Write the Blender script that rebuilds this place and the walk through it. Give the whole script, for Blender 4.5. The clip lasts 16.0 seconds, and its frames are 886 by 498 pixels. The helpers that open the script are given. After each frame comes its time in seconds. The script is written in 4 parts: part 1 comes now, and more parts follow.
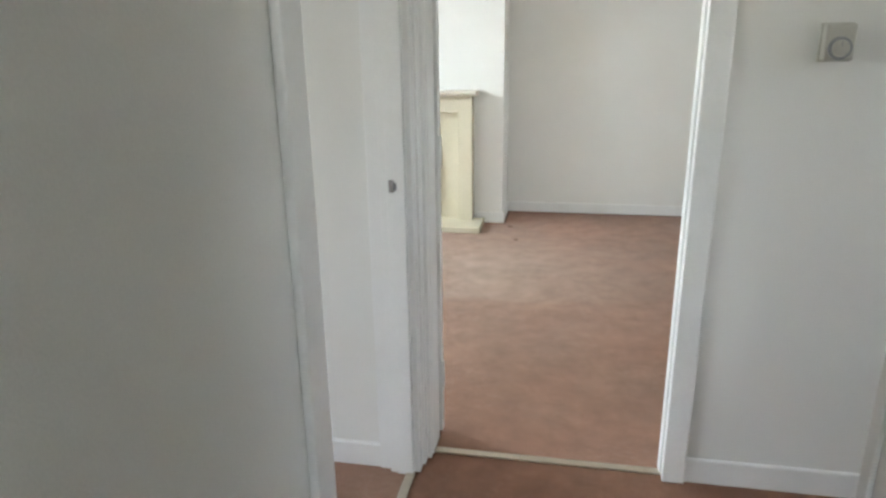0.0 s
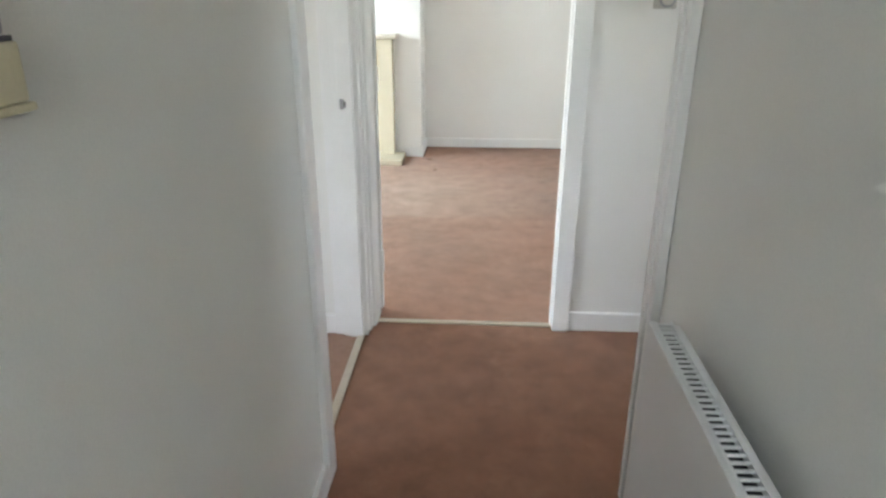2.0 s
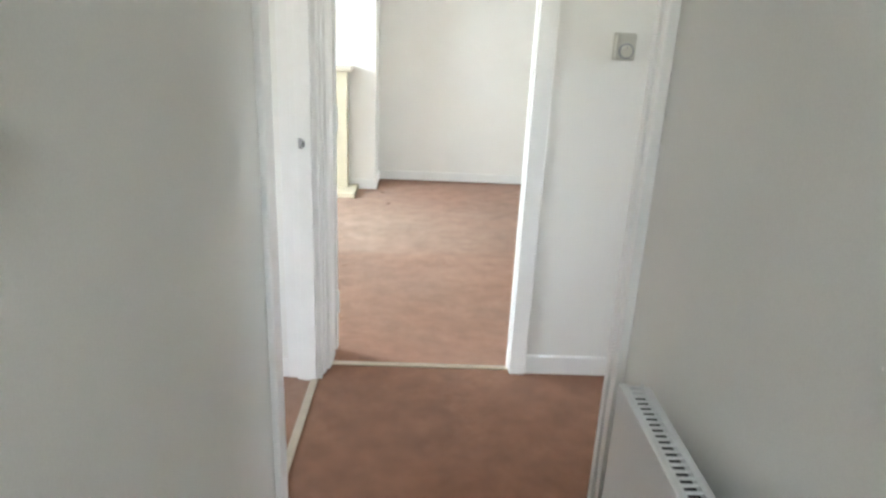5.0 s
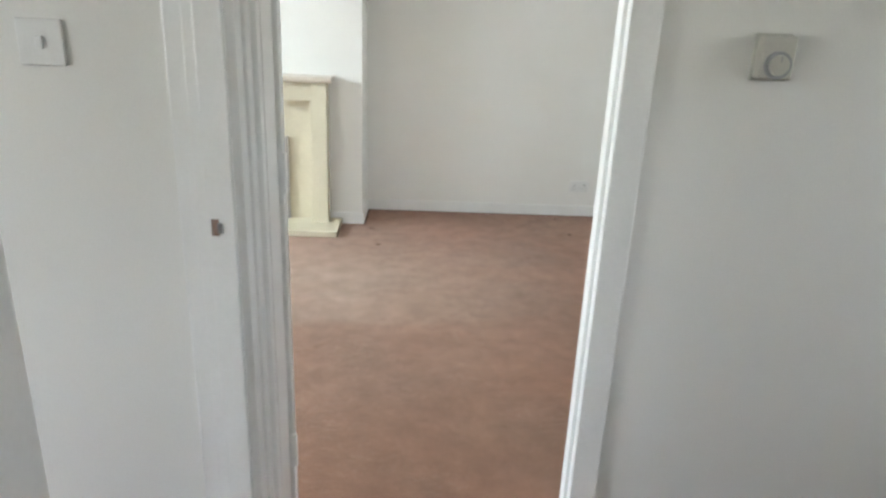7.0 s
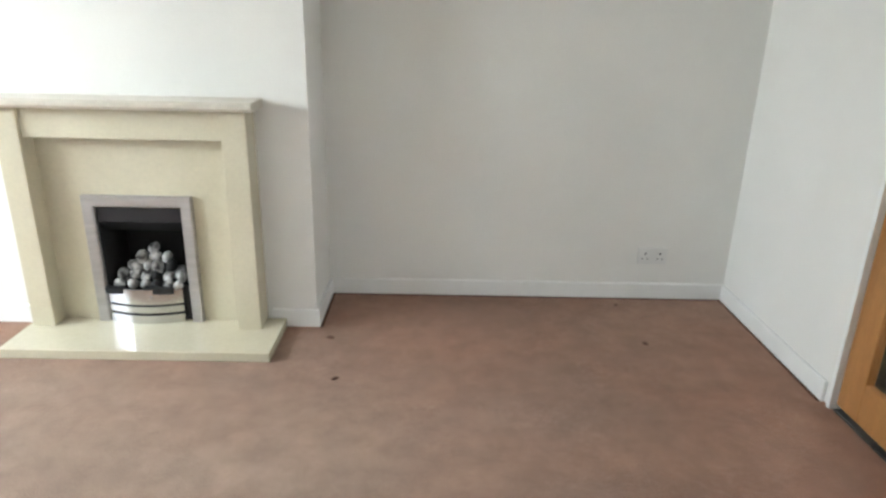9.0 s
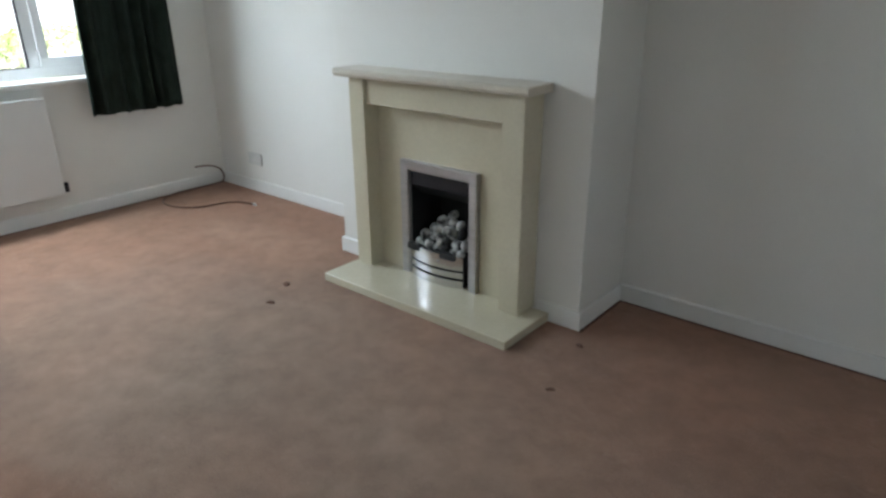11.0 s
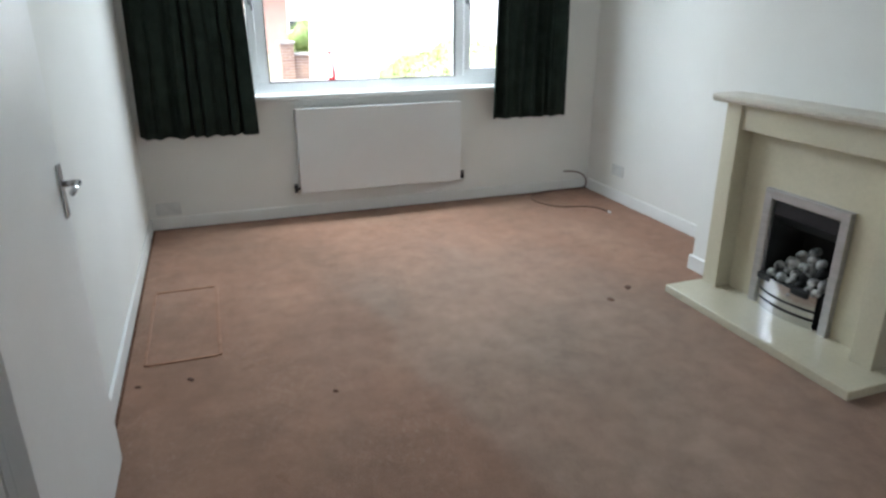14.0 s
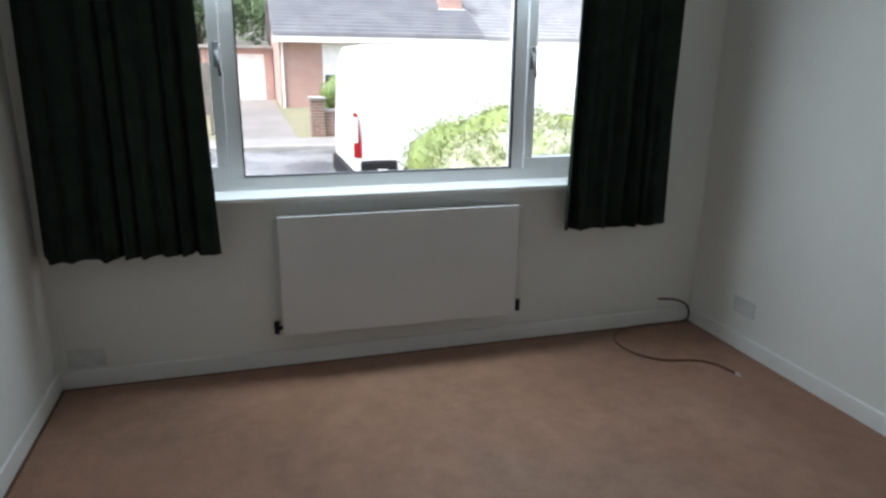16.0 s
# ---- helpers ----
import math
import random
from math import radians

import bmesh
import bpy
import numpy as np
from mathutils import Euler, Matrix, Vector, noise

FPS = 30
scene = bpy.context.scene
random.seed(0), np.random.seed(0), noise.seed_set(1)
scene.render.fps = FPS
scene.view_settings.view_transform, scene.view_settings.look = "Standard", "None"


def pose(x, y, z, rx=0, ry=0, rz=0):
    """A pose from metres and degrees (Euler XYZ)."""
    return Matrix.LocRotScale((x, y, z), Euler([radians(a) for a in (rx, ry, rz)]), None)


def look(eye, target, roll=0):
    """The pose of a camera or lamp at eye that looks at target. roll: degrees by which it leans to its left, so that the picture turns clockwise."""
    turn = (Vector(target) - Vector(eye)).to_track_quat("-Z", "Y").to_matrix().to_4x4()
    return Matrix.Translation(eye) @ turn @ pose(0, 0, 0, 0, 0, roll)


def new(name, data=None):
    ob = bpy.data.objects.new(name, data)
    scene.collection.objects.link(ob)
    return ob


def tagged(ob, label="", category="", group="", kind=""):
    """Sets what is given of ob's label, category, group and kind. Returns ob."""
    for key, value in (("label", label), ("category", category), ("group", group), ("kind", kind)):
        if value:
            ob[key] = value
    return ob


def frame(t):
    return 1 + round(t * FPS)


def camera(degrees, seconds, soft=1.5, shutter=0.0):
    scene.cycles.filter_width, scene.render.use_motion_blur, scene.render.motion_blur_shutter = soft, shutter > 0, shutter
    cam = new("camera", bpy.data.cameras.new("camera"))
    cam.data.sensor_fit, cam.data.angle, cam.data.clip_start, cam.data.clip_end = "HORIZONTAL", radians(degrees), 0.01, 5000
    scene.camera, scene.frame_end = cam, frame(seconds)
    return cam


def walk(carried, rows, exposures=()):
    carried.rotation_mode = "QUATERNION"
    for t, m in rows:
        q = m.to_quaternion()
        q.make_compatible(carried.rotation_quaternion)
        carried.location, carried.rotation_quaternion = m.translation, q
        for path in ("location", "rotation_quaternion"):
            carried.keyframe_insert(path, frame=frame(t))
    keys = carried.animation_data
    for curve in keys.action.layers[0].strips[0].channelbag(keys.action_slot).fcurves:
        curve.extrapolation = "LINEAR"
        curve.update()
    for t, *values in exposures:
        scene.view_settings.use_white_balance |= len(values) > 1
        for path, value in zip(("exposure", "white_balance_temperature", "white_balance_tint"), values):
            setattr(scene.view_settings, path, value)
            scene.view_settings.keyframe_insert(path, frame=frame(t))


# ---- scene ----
cam = camera(68.3, 16.0, soft=2.6)
PATH = [
    (0, (0.44, -1.878, 1.34), (0.08, -0.003, 0.745), -0.8),
    (0.5, (0.453, -2.087, 1.342), (0.138, -0.212, 0.722), -0.8),
    (1, (0.463, -2.103, 1.358), (0.172, -0.216, 0.761), -0.5),
    (1.5, (0.488, -2.234, 1.351), (0.283, -0.346, 0.724), -0.3),
    (2, (0.452, -2.489, 1.342), (0.352, -0.631, 0.608), 0.2),
    (2.5, (0.465, -2.563, 1.363), (0.458, -0.703, 0.63), 1.5),
    (3, (0.464, -2.525, 1.387), (0.471, -0.649, 0.692), 2.0),
    (3.5, (0.424, -2.487, 1.391), (0.462, -0.61, 0.7), 1.9),
    (4, (0.419, -2.487, 1.397), (0.468, -0.599, 0.738), 2.2),
    (4.2, (0.411, -2.485, 1.4), (0.474, -0.596, 0.748), 2.6),
    (6.5, (0.397, -1.826, 1.356), (0.447, 0.062, 0.696), 2.8),
    (7, (0.369, -1.401, 1.371), (0.445, 0.489, 0.722), 2.5),
    (7.5, (0.366, -0.973, 1.34), (0.444, 0.918, 0.692), 1.3),
    (8, (0.388, -0.484, 1.357), (0.466, 1.398, 0.685), 1.0),
    (8.2, (0.399, -0.306, 1.352), (0.5, 1.576, 0.684), 0.4),
    (10.3, (0.849, 0.996, 1.341), (0.077, 2.703, 0.643), 1.9),
    (10.5, (0.926, 0.995, 1.354), (-0.046, 2.582, 0.623), 1.0),
    (11, (1.114, 0.839, 1.365), (-0.081, 2.261, 0.623), -0.4),
    (11.5, (1.308, 0.694, 1.385), (0.038, 2.041, 0.629), 1.6),
    (12, (1.403, 0.621, 1.41), (-0.076, 1.721, 0.634), 1.4),
    (12.5, (1.482, 0.603, 1.429), (-0.212, 1.347, 0.668), -0.7),
    (13, (1.502, 0.563, 1.446), (-0.271, 1.168, 0.747), -0.7),
    (13.5, (1.49, 0.552, 1.469), (-0.285, 1.154, 0.77), -0.5),
    (14, (1.333, 0.599, 1.416), (-0.438, 1.217, 0.723), -0.2),
    (14.5, (0.999, 0.6, 1.426), (-0.773, 1.221, 0.738), -0.7),
    (15, (0.629, 0.727, 1.428), (-1.165, 1.333, 0.784), -0.1),
    (15.5, (0.256, 0.894, 1.446), (-1.576, 1.454, 0.871), 0.2),
    (16, (-0.195, 1.045, 1.472), (-2.041, 1.584, 0.921), 0.6),
]
EXPOSURES = [(0, 4.47, 6700, 10.5), (1.0, 4.68, 6700, 10.5), (2, 4.8, 6650, 10.5), (3, 5.0, 6700, 10.5), (4, 5.12, 6700, 10.5), (6.5, 4.75, 6750, 10.5),
             (7, 4.45, 6700, 10.5), (7.5, 4.33, 6750, 10.5), (8.2, 4.25, 6950, 12.5), (10.5, 3.35, 6450, 10), (11, 2.9, 6400, 10), (11.5, 3.22, 6450, 10),
             (12, 3.3, 6500, 10), (12.5, 3.25, 6350, 10), (13, 3.1, 6350, 10), (14.5, 3.0, 6350, 10), (15, 3.1, 6350, 10), (15.5, 2.2, 6300, 10),
             (16, 1.85, 6350, 10)]
walk(cam, [(t, look(eye, target, roll)) for t, eye, target, roll in PATH], EXPOSURES)

# ---- world and sun: a bright overcast day ----
world = bpy.data.worlds.new("overcast_sky")
scene.world = world
world.use_nodes = True
wn, wl = world.node_tree.nodes, world.node_tree.links
sky = wn.new("ShaderNodeTexSky")
sky.sky_type, sky.sun_disc = "NISHITA", False
sky.sun_elevation, sky.sun_rotation = radians(59), radians(156)
sky.air_density, sky.dust_density, sky.ozone_density = 1.0, 4.0, 1.0
soften = wn.new("ShaderNodeHueSaturation")
soften.inputs["Saturation"].default_value = 0.65
wl.new(sky.outputs[0], soften.inputs["Color"])
wl.new(soften.outputs[0], wn["Background"].inputs["Color"])
wn["Background"].inputs["Strength"].default_value = 0.15
sun = new("sun", bpy.data.lights.new("sun", "SUN"))
sun.data.energy, sun.data.angle, sun.data.color = 1.4, radians(15), (0.97, 0.99, 1.0)
# the sun stands high beside the house and shines into none of the windows
sun.matrix_world = look((10, -22, 40), (0, 0, 0))


def window_light(name, eye, target, width, height, watts, color=(0.75, 0.915, 1.0)):
    """Sky light that enters through a window, real or added: an area lamp in its opening."""
    lamp = new(name, bpy.data.lights.new(name, "AREA"))
    lamp.data.shape, lamp.data.size, lamp.data.size_y = "RECTANGLE", width, height
    lamp.data.energy, lamp.data.color = watts, color
    lamp.matrix_world = look(eye, target)


window_light("sky_light_living_room", (-3.415, 1.68, 1.925), (-2.0, 1.68, 0.6), 2.45, 0.22, 10.2, (0.78, 0.92, 1.0))
window_light("sky_light_side_room", (-3.40, -2.25, 1.5), (0, -2.25, 1.4), 2.0, 1.1, 1.22)
# these three stand in unseen openings, added to brighten hall, passage and kitchen
window_light("added_light_passage", (3.02, -0.52, 1.65), (0, -0.6, 1.2), 0.8, 0.45, 0.075)
window_light("added_light_hall_end", (0.5, -4.22, 1.67), (0.05, -2.2, 1.3), 0.55, 0.42, 0.26)
window_light("added_light_kitchen", (3.38, 1.7, 1.55), (2, 1.7, 1.2), 1.7, 0.95, 0.72)


# ---- materials ----
def material(name, base, rough=0.6, metal=0.0, second=None, scale=8.0, fine=0.0, bump=0.0, bump_scale=200.0,
             coat=0.0, spec=0.5, detail=6.0, stretch=(1, 1, 1), piece=0.0):
    """A surface with variation at two scales: broad patches between base and second, and fine grain in colour and relief."""
    m = bpy.data.materials.new(name)
    m.use_nodes = True
    n, l = m.node_tree.nodes, m.node_tree.links
    b = n["Principled BSDF"]
    b.inputs["Roughness"].default_value, b.inputs["Metallic"].default_value = rough, metal
    b.inputs["Specular IOR Level"].default_value, b.inputs["Coat Weight"].default_value = spec, coat
    b.inputs["Coat Roughness"].default_value = 0.15
    co = n.new("ShaderNodeTexCoord")
    mp = n.new("ShaderNodeMapping")
    mp.inputs["Scale"].default_value = stretch
    l.new(co.outputs["Object"], mp.inputs[0])
    big = n.new("ShaderNodeTexNoise")
    big.inputs["Scale"].default_value, big.inputs["Detail"].default_value = scale, detail
    l.new(mp.outputs[0], big.inputs["Vector"])
    ramp = n.new("ShaderNodeMapRange")
    ramp.inputs["From Min"].default_value, ramp.inputs["From Max"].default_value = 0.35, 0.65
    l.new(big.outputs["Fac"], ramp.inputs["Value"])
    mix = n.new("ShaderNodeMix")
    mix.data_type = "RGBA"
    second = second or tuple(c * 0.9 for c in base)
    mix.inputs[6].default_value, mix.inputs[7].default_value = (*base, 1), (*second, 1)
    l.new(ramp.outputs[0], mix.inputs[0])
    colour = mix.outputs[2]
    grain = n.new("ShaderNodeTexNoise")
    grain.inputs["Scale"].default_value, grain.inputs["Detail"].default_value = bump_scale, 3.0
    l.new(mp.outputs[0], grain.inputs["Vector"])
    if fine > 0:
        g = n.new("ShaderNodeMapRange")
        g.inputs["From Min"].default_value, g.inputs["From Max"].default_value = 0.3, 0.7
        g.inputs["To Min"].default_value, g.inputs["To Max"].default_value = 1 - fine, 1 + fine
        l.new(grain.outputs["Fac"], g.inputs["Value"])
        mul = n.new("ShaderNodeVectorMath")
        mul.operation = "SCALE"
        l.new(colour, mul.inputs[0])
        l.new(g.outputs[0], mul.inputs["Scale"])
        colour = mul.outputs[0]
    if piece > 0:
        info = n.new("ShaderNodeObjectInfo")
        g = n.new("ShaderNodeMapRange")
        g.inputs["To Min"].default_value, g.inputs["To Max"].default_value = 1 - piece, 1 + piece
        l.new(info.outputs["Random"], g.inputs["Value"])
        mul = n.new("ShaderNodeVectorMath")
        mul.operation = "SCALE"
        l.new(colour, mul.inputs[0])
        l.new(g.outputs[0], mul.inputs["Scale"])
        colour = mul.outputs[0]
    l.new(colour, b.inputs["Base Color"])
    if bump > 0:
        bp = n.new("ShaderNodeBump")
        bp.inputs["Strength"].default_value, bp.inputs["Distance"].default_value = bump, 0.004
        l.new(grain.outputs["Fac"], bp.inputs["Height"])
        l.new(bp.outputs[0], b.inputs["Normal"])
    return m


def brick_material(name, base, second, mortar, length=0.225, height=0.075):
    m = material(name, base, 0.85, 0, second, 3.0, 0.15, 0.3, 90)
    n, l = m.node_tree.nodes, m.node_tree.links
    co = n.new("ShaderNodeTexCoord")
    sep = n.new("ShaderNodeSeparateXYZ")
    add = n.new("ShaderNodeMath")
    comb = n.new("ShaderNodeCombineXYZ")
    l.new(co.outputs["Object"], sep.inputs[0])
    l.new(sep.outputs[0], add.inputs[0])
    l.new(sep.outputs[1], add.inputs[1])
    l.new(add.outputs[0], comb.inputs[0])
    l.new(sep.outputs[2], comb.inputs[1])
    br = n.new("ShaderNodeTexBrick")
    br.inputs["Scale"].default_value = 1.0
    br.inputs["Brick Width"].default_value, br.inputs["Row Height"].default_value = length, height
    br.inputs["Mortar Size"].default_value = 0.006
    br.inputs["Color1"].default_value, br.inputs["Color2"].default_value = (*base, 1), (*second, 1)
    br.inputs["Mortar"].default_value = (*mortar, 1)
    l.new(comb.outputs[0], br.inputs["Vector"])
    l.new(br.outputs["Color"], n["Principled BSDF"].inputs["Base Color"])
    return m


def glass_material(name, tint=(1, 1, 1), rough=0.0):
    m = bpy.data.materials.new(name)
    m.use_nodes = True
    b = m.node_tree.nodes["Principled BSDF"]
    b.inputs["Base Color"].default_value = (*tint, 1)
    b.inputs["Roughness"].default_value, b.inputs["IOR"].default_value = rough, 1.2
    b.inputs["Transmission Weight"].default_value = 1.0
    return m


wall_paint = material("white_emulsion", (0.775, 0.767, 0.735), 0.75, 0, (0.745, 0.738, 0.705), 1.7, 0.02, 0.12, 260, spec=0.25)
ceiling_paint = material("ceiling_white", (0.82, 0.81, 0.79), 0.9, 0, None, 2.0, 0.02, 0.1, 200, spec=0.2)
gloss_white = material("gloss_white_wood", (0.80, 0.80, 0.785), 0.32, 0, (0.76, 0.76, 0.74), 5.0, 0.015, 0.04, 120)
door_paint = material("satin_white_door", (0.79, 0.785, 0.765), 0.4, 0, (0.765, 0.76, 0.74), 3.0, 0.012, 0.05, 90)
def carpet_material(name, pink, grey, pale):
    """Cut pile carpet: pinkish brown with greyer trodden areas, pale rubbed streaks, a fine tufted grain and a
    window-lit middle painted in.
    """
    m = material(name, pink, 0.95, 0, grey, 1.3, 0.3, 0.9, 260, spec=0.03, detail=4.0)
    n, l = m.node_tree.nodes, m.node_tree.links
    b = n["Principled BSDF"]
    b.inputs["Sheen Weight"].default_value = 0.12
    b.inputs["Sheen Roughness"].default_value = 0.6
    was = b.inputs["Base Color"].links[0].from_socket
    co = n.new("ShaderNodeTexCoord")
    mp = n.new("ShaderNodeMapping")
    mp.inputs["Rotation"].default_value, mp.inputs["Scale"].default_value = (0, 0, 0.5), (1.0, 1.6, 1.0)
    l.new(co.outputs["Object"], mp.inputs[0])
    st = n.new("ShaderNodeTexNoise")
    st.inputs["Scale"].default_value, st.inputs["Detail"].default_value, st.inputs["Distortion"].default_value = 1.1, 2.0, 0.4
    l.new(mp.outputs[0], st.inputs["Vector"])
    r = n.new("ShaderNodeMapRange")
    r.inputs["From Min"].default_value, r.inputs["From Max"].default_value, r.inputs["To Max"].default_value = 0.48, 0.70, 0.65
    l.new(st.outputs["Fac"], r.inputs["Value"])
    mix = n.new("ShaderNodeMix")
    mix.data_type = "RGBA"
    mix.inputs[7].default_value = (*pale, 1)
    l.new(r.outputs[0], mix.inputs[0])
    l.new(was, mix.inputs[6])
    sp = n.new("ShaderNodeTexNoise")
    sp.inputs["Scale"].default_value, sp.inputs["Detail"].default_value = 9.0, 10.0
    sp.inputs["Roughness"].default_value = 0.62
    l.new(co.outputs["Object"], sp.inputs["Vector"])
    q = n.new("ShaderNodeMapRange")
    q.inputs["From Min"].default_value, q.inputs["From Max"].default_value = 0.25, 0.75
    q.inputs["To Min"].default_value, q.inputs["To Max"].default_value = 0.79, 1.2
    l.new(sp.outputs["Fac"], q.inputs["Value"])
    # window light on the trodden greyer middle and shade at the edges, put into colour
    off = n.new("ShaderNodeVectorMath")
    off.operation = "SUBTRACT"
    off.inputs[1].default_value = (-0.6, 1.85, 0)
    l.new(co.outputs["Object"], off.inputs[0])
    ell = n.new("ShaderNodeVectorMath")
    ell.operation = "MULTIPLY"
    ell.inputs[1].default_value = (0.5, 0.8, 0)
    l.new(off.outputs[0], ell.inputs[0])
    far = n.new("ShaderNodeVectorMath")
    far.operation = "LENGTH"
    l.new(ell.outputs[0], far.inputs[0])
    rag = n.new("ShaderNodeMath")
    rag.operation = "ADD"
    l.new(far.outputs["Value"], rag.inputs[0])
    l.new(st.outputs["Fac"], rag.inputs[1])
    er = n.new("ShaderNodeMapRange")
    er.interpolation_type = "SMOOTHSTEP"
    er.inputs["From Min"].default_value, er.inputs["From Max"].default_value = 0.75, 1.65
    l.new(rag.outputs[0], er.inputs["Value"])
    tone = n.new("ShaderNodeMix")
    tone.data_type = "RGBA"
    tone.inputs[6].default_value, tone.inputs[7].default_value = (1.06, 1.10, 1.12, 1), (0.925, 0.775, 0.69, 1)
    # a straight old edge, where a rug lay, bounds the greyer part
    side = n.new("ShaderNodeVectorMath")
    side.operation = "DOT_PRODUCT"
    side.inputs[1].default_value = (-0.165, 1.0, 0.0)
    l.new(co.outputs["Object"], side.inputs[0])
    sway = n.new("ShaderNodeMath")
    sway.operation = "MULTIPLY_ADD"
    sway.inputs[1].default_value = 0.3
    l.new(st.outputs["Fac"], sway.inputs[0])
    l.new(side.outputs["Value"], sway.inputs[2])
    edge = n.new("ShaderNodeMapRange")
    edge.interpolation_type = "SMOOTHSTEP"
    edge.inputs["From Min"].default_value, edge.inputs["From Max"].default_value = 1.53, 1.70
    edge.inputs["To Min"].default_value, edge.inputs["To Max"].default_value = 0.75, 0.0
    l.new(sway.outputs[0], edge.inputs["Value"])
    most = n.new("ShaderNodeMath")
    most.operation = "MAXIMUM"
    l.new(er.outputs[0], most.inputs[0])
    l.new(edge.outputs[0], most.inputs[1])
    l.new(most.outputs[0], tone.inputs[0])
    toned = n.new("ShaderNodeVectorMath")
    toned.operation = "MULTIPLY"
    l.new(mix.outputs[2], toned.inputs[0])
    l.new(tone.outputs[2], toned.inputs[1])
    # pale flecks where the pile is scuffed, in patches
    fl = n.new("ShaderNodeTexNoise")
    fl.inputs["Scale"].default_value, fl.inputs["Detail"].default_value, fl.inputs["Roughness"].default_value = 32.0, 8.0, 0.72
    l.new(mp.outputs[0], fl.inputs["Vector"])
    fr = n.new("ShaderNodeMapRange")
    fr.inputs["From Min"].default_value, fr.inputs["From Max"].default_value = 0.50, 0.68
    l.new(fl.outputs["Fac"], fr.inputs["Value"])
    pa = n.new("ShaderNodeTexNoise")
    pa.inputs["Scale"].default_value, pa.inputs["Detail"].default_value = 2.3, 3.0
    l.new(co.outputs["Object"], pa.inputs["Vector"])
    pr = n.new("ShaderNodeMapRange")
    pr.inputs["From Min"].default_value, pr.inputs["From Max"].default_value, pr.inputs["To Max"].default_value = 0.42, 0.66, 0.4
    l.new(pa.outputs["Fac"], pr.inputs["Value"])
    so = n.new("ShaderNodeVectorMath")
    so.operation = "DISTANCE"
    so.inputs[1].default_value = (-0.35, 0.92, 0)
    l.new(co.outputs["Object"], so.inputs[0])
    sr = n.new("ShaderNodeMapRange")
    sr.inputs["From Min"].default_value, sr.inputs["From Max"].default_value = 0.25, 0.9
    sr.inputs["To Min"].default_value, sr.inputs["To Max"].default_value = 0.2, 0.0
    l.new(so.outputs["Value"], sr.inputs["Value"])
    both = n.new("ShaderNodeMath")
    both.operation = "ADD"
    l.new(pr.outputs[0], both.inputs[0])
    l.new(sr.outputs[0], both.inputs[1])
    fm = n.new("ShaderNodeMath")
    fm.operation = "MULTIPLY"
    l.new(fr.outputs[0], fm.inputs[0])
    l.new(both.outputs[0], fm.inputs[1])
    scuff = n.new("ShaderNodeMix")
    scuff.data_type = "RGBA"
    scuff.inputs[7].default_value = (*[c * 1.12 for c in pale], 1)
    l.new(fm.outputs[0], scuff.inputs[0])
    l.new(toned.outputs[0], scuff.inputs[6])
    mul = n.new("ShaderNodeVectorMath")
    mul.operation = "SCALE"
    l.new(scuff.outputs[2], mul.inputs[0])
    l.new(q.outputs[0], mul.inputs["Scale"])
    l.new(mul.outputs[0], b.inputs["Base Color"])
    return m


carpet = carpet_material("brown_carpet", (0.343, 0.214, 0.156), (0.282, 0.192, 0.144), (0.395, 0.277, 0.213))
# the same carpet again, with the hall's shade put into a darker colour
carpet_shaded = carpet_material("shaded_brown_carpet", (0.252, 0.139, 0.086), (0.225, 0.127, 0.080), (0.278, 0.165, 0.109))
carpet_dark = material("dark_carpet_edge", (0.10, 0.052, 0.036), 0.95, 0, (0.17, 0.095, 0.066), 14, 0.4, 0.6, 260, spec=0.03)
carpet_worn = carpet_material("worn_carpet", (0.385, 0.238, 0.17), (0.335, 0.208, 0.147), (0.43, 0.285, 0.21))
metal_strip = material("brushed_metal_strip", (0.62, 0.56, 0.46), 0.35, 0.9, None, 20, 0.06, 0.1, 300)
chrome = material("chrome", (0.62, 0.62, 0.63), 0.18, 1.0, None, 8, 0.03)
brushed = material("brushed_steel", (0.52, 0.51, 0.51), 0.5, 1.0, (0.45, 0.44, 0.44), 6, 0.05, 0.1, 300, stretch=(1, 1, 8))
handle_grey = material("dull_grey_handle", (0.20, 0.20, 0.205), 0.4, 0.3, None, 10, 0.05)
dark_metal = material("dark_metal", (0.03, 0.03, 0.035), 0.45, 0.6, None, 10, 0.1, 0.1, 150)
upvc = material("white_upvc", (0.82, 0.83, 0.84), 0.25, 0, (0.80, 0.81, 0.82), 3, 0.01)
black_plastic = material("black_plastic", (0.025, 0.025, 0.027), 0.4, 0, None, 8, 0.05)
white_plastic = material("white_plastic", (0.76, 0.76, 0.74), 0.35, 0, None, 8, 0.02)
beige_plastic = material("aged_cream_plastic", (0.60, 0.53, 0.36), 0.45, 0, (0.55, 0.48, 0.32), 12, 0.03)
grey_plastic = material("aged_grey_plastic", (0.54, 0.525, 0.47), 0.45, 0, (0.50, 0.485, 0.43), 12, 0.03)
dull_grey = material("dull_grey_plastic", (0.34, 0.34, 0.345), 0.5, 0, (0.30, 0.30, 0.305), 12, 0.03)
plate_grey = material("dull_grey_plate", (0.57, 0.57, 0.555), 0.7, 0, (0.66, 0.66, 0.645), 14, 0.04)
radiator_paint = material("radiator_white", (0.73, 0.735, 0.735), 0.35, 0, (0.70, 0.705, 0.705), 2, 0.01)
cream_marble = material("cream_marble", (0.615, 0.565, 0.43), 0.22, 0, (0.575, 0.525, 0.395), 4, 0.03, 0.02, 60, coat=0.3)
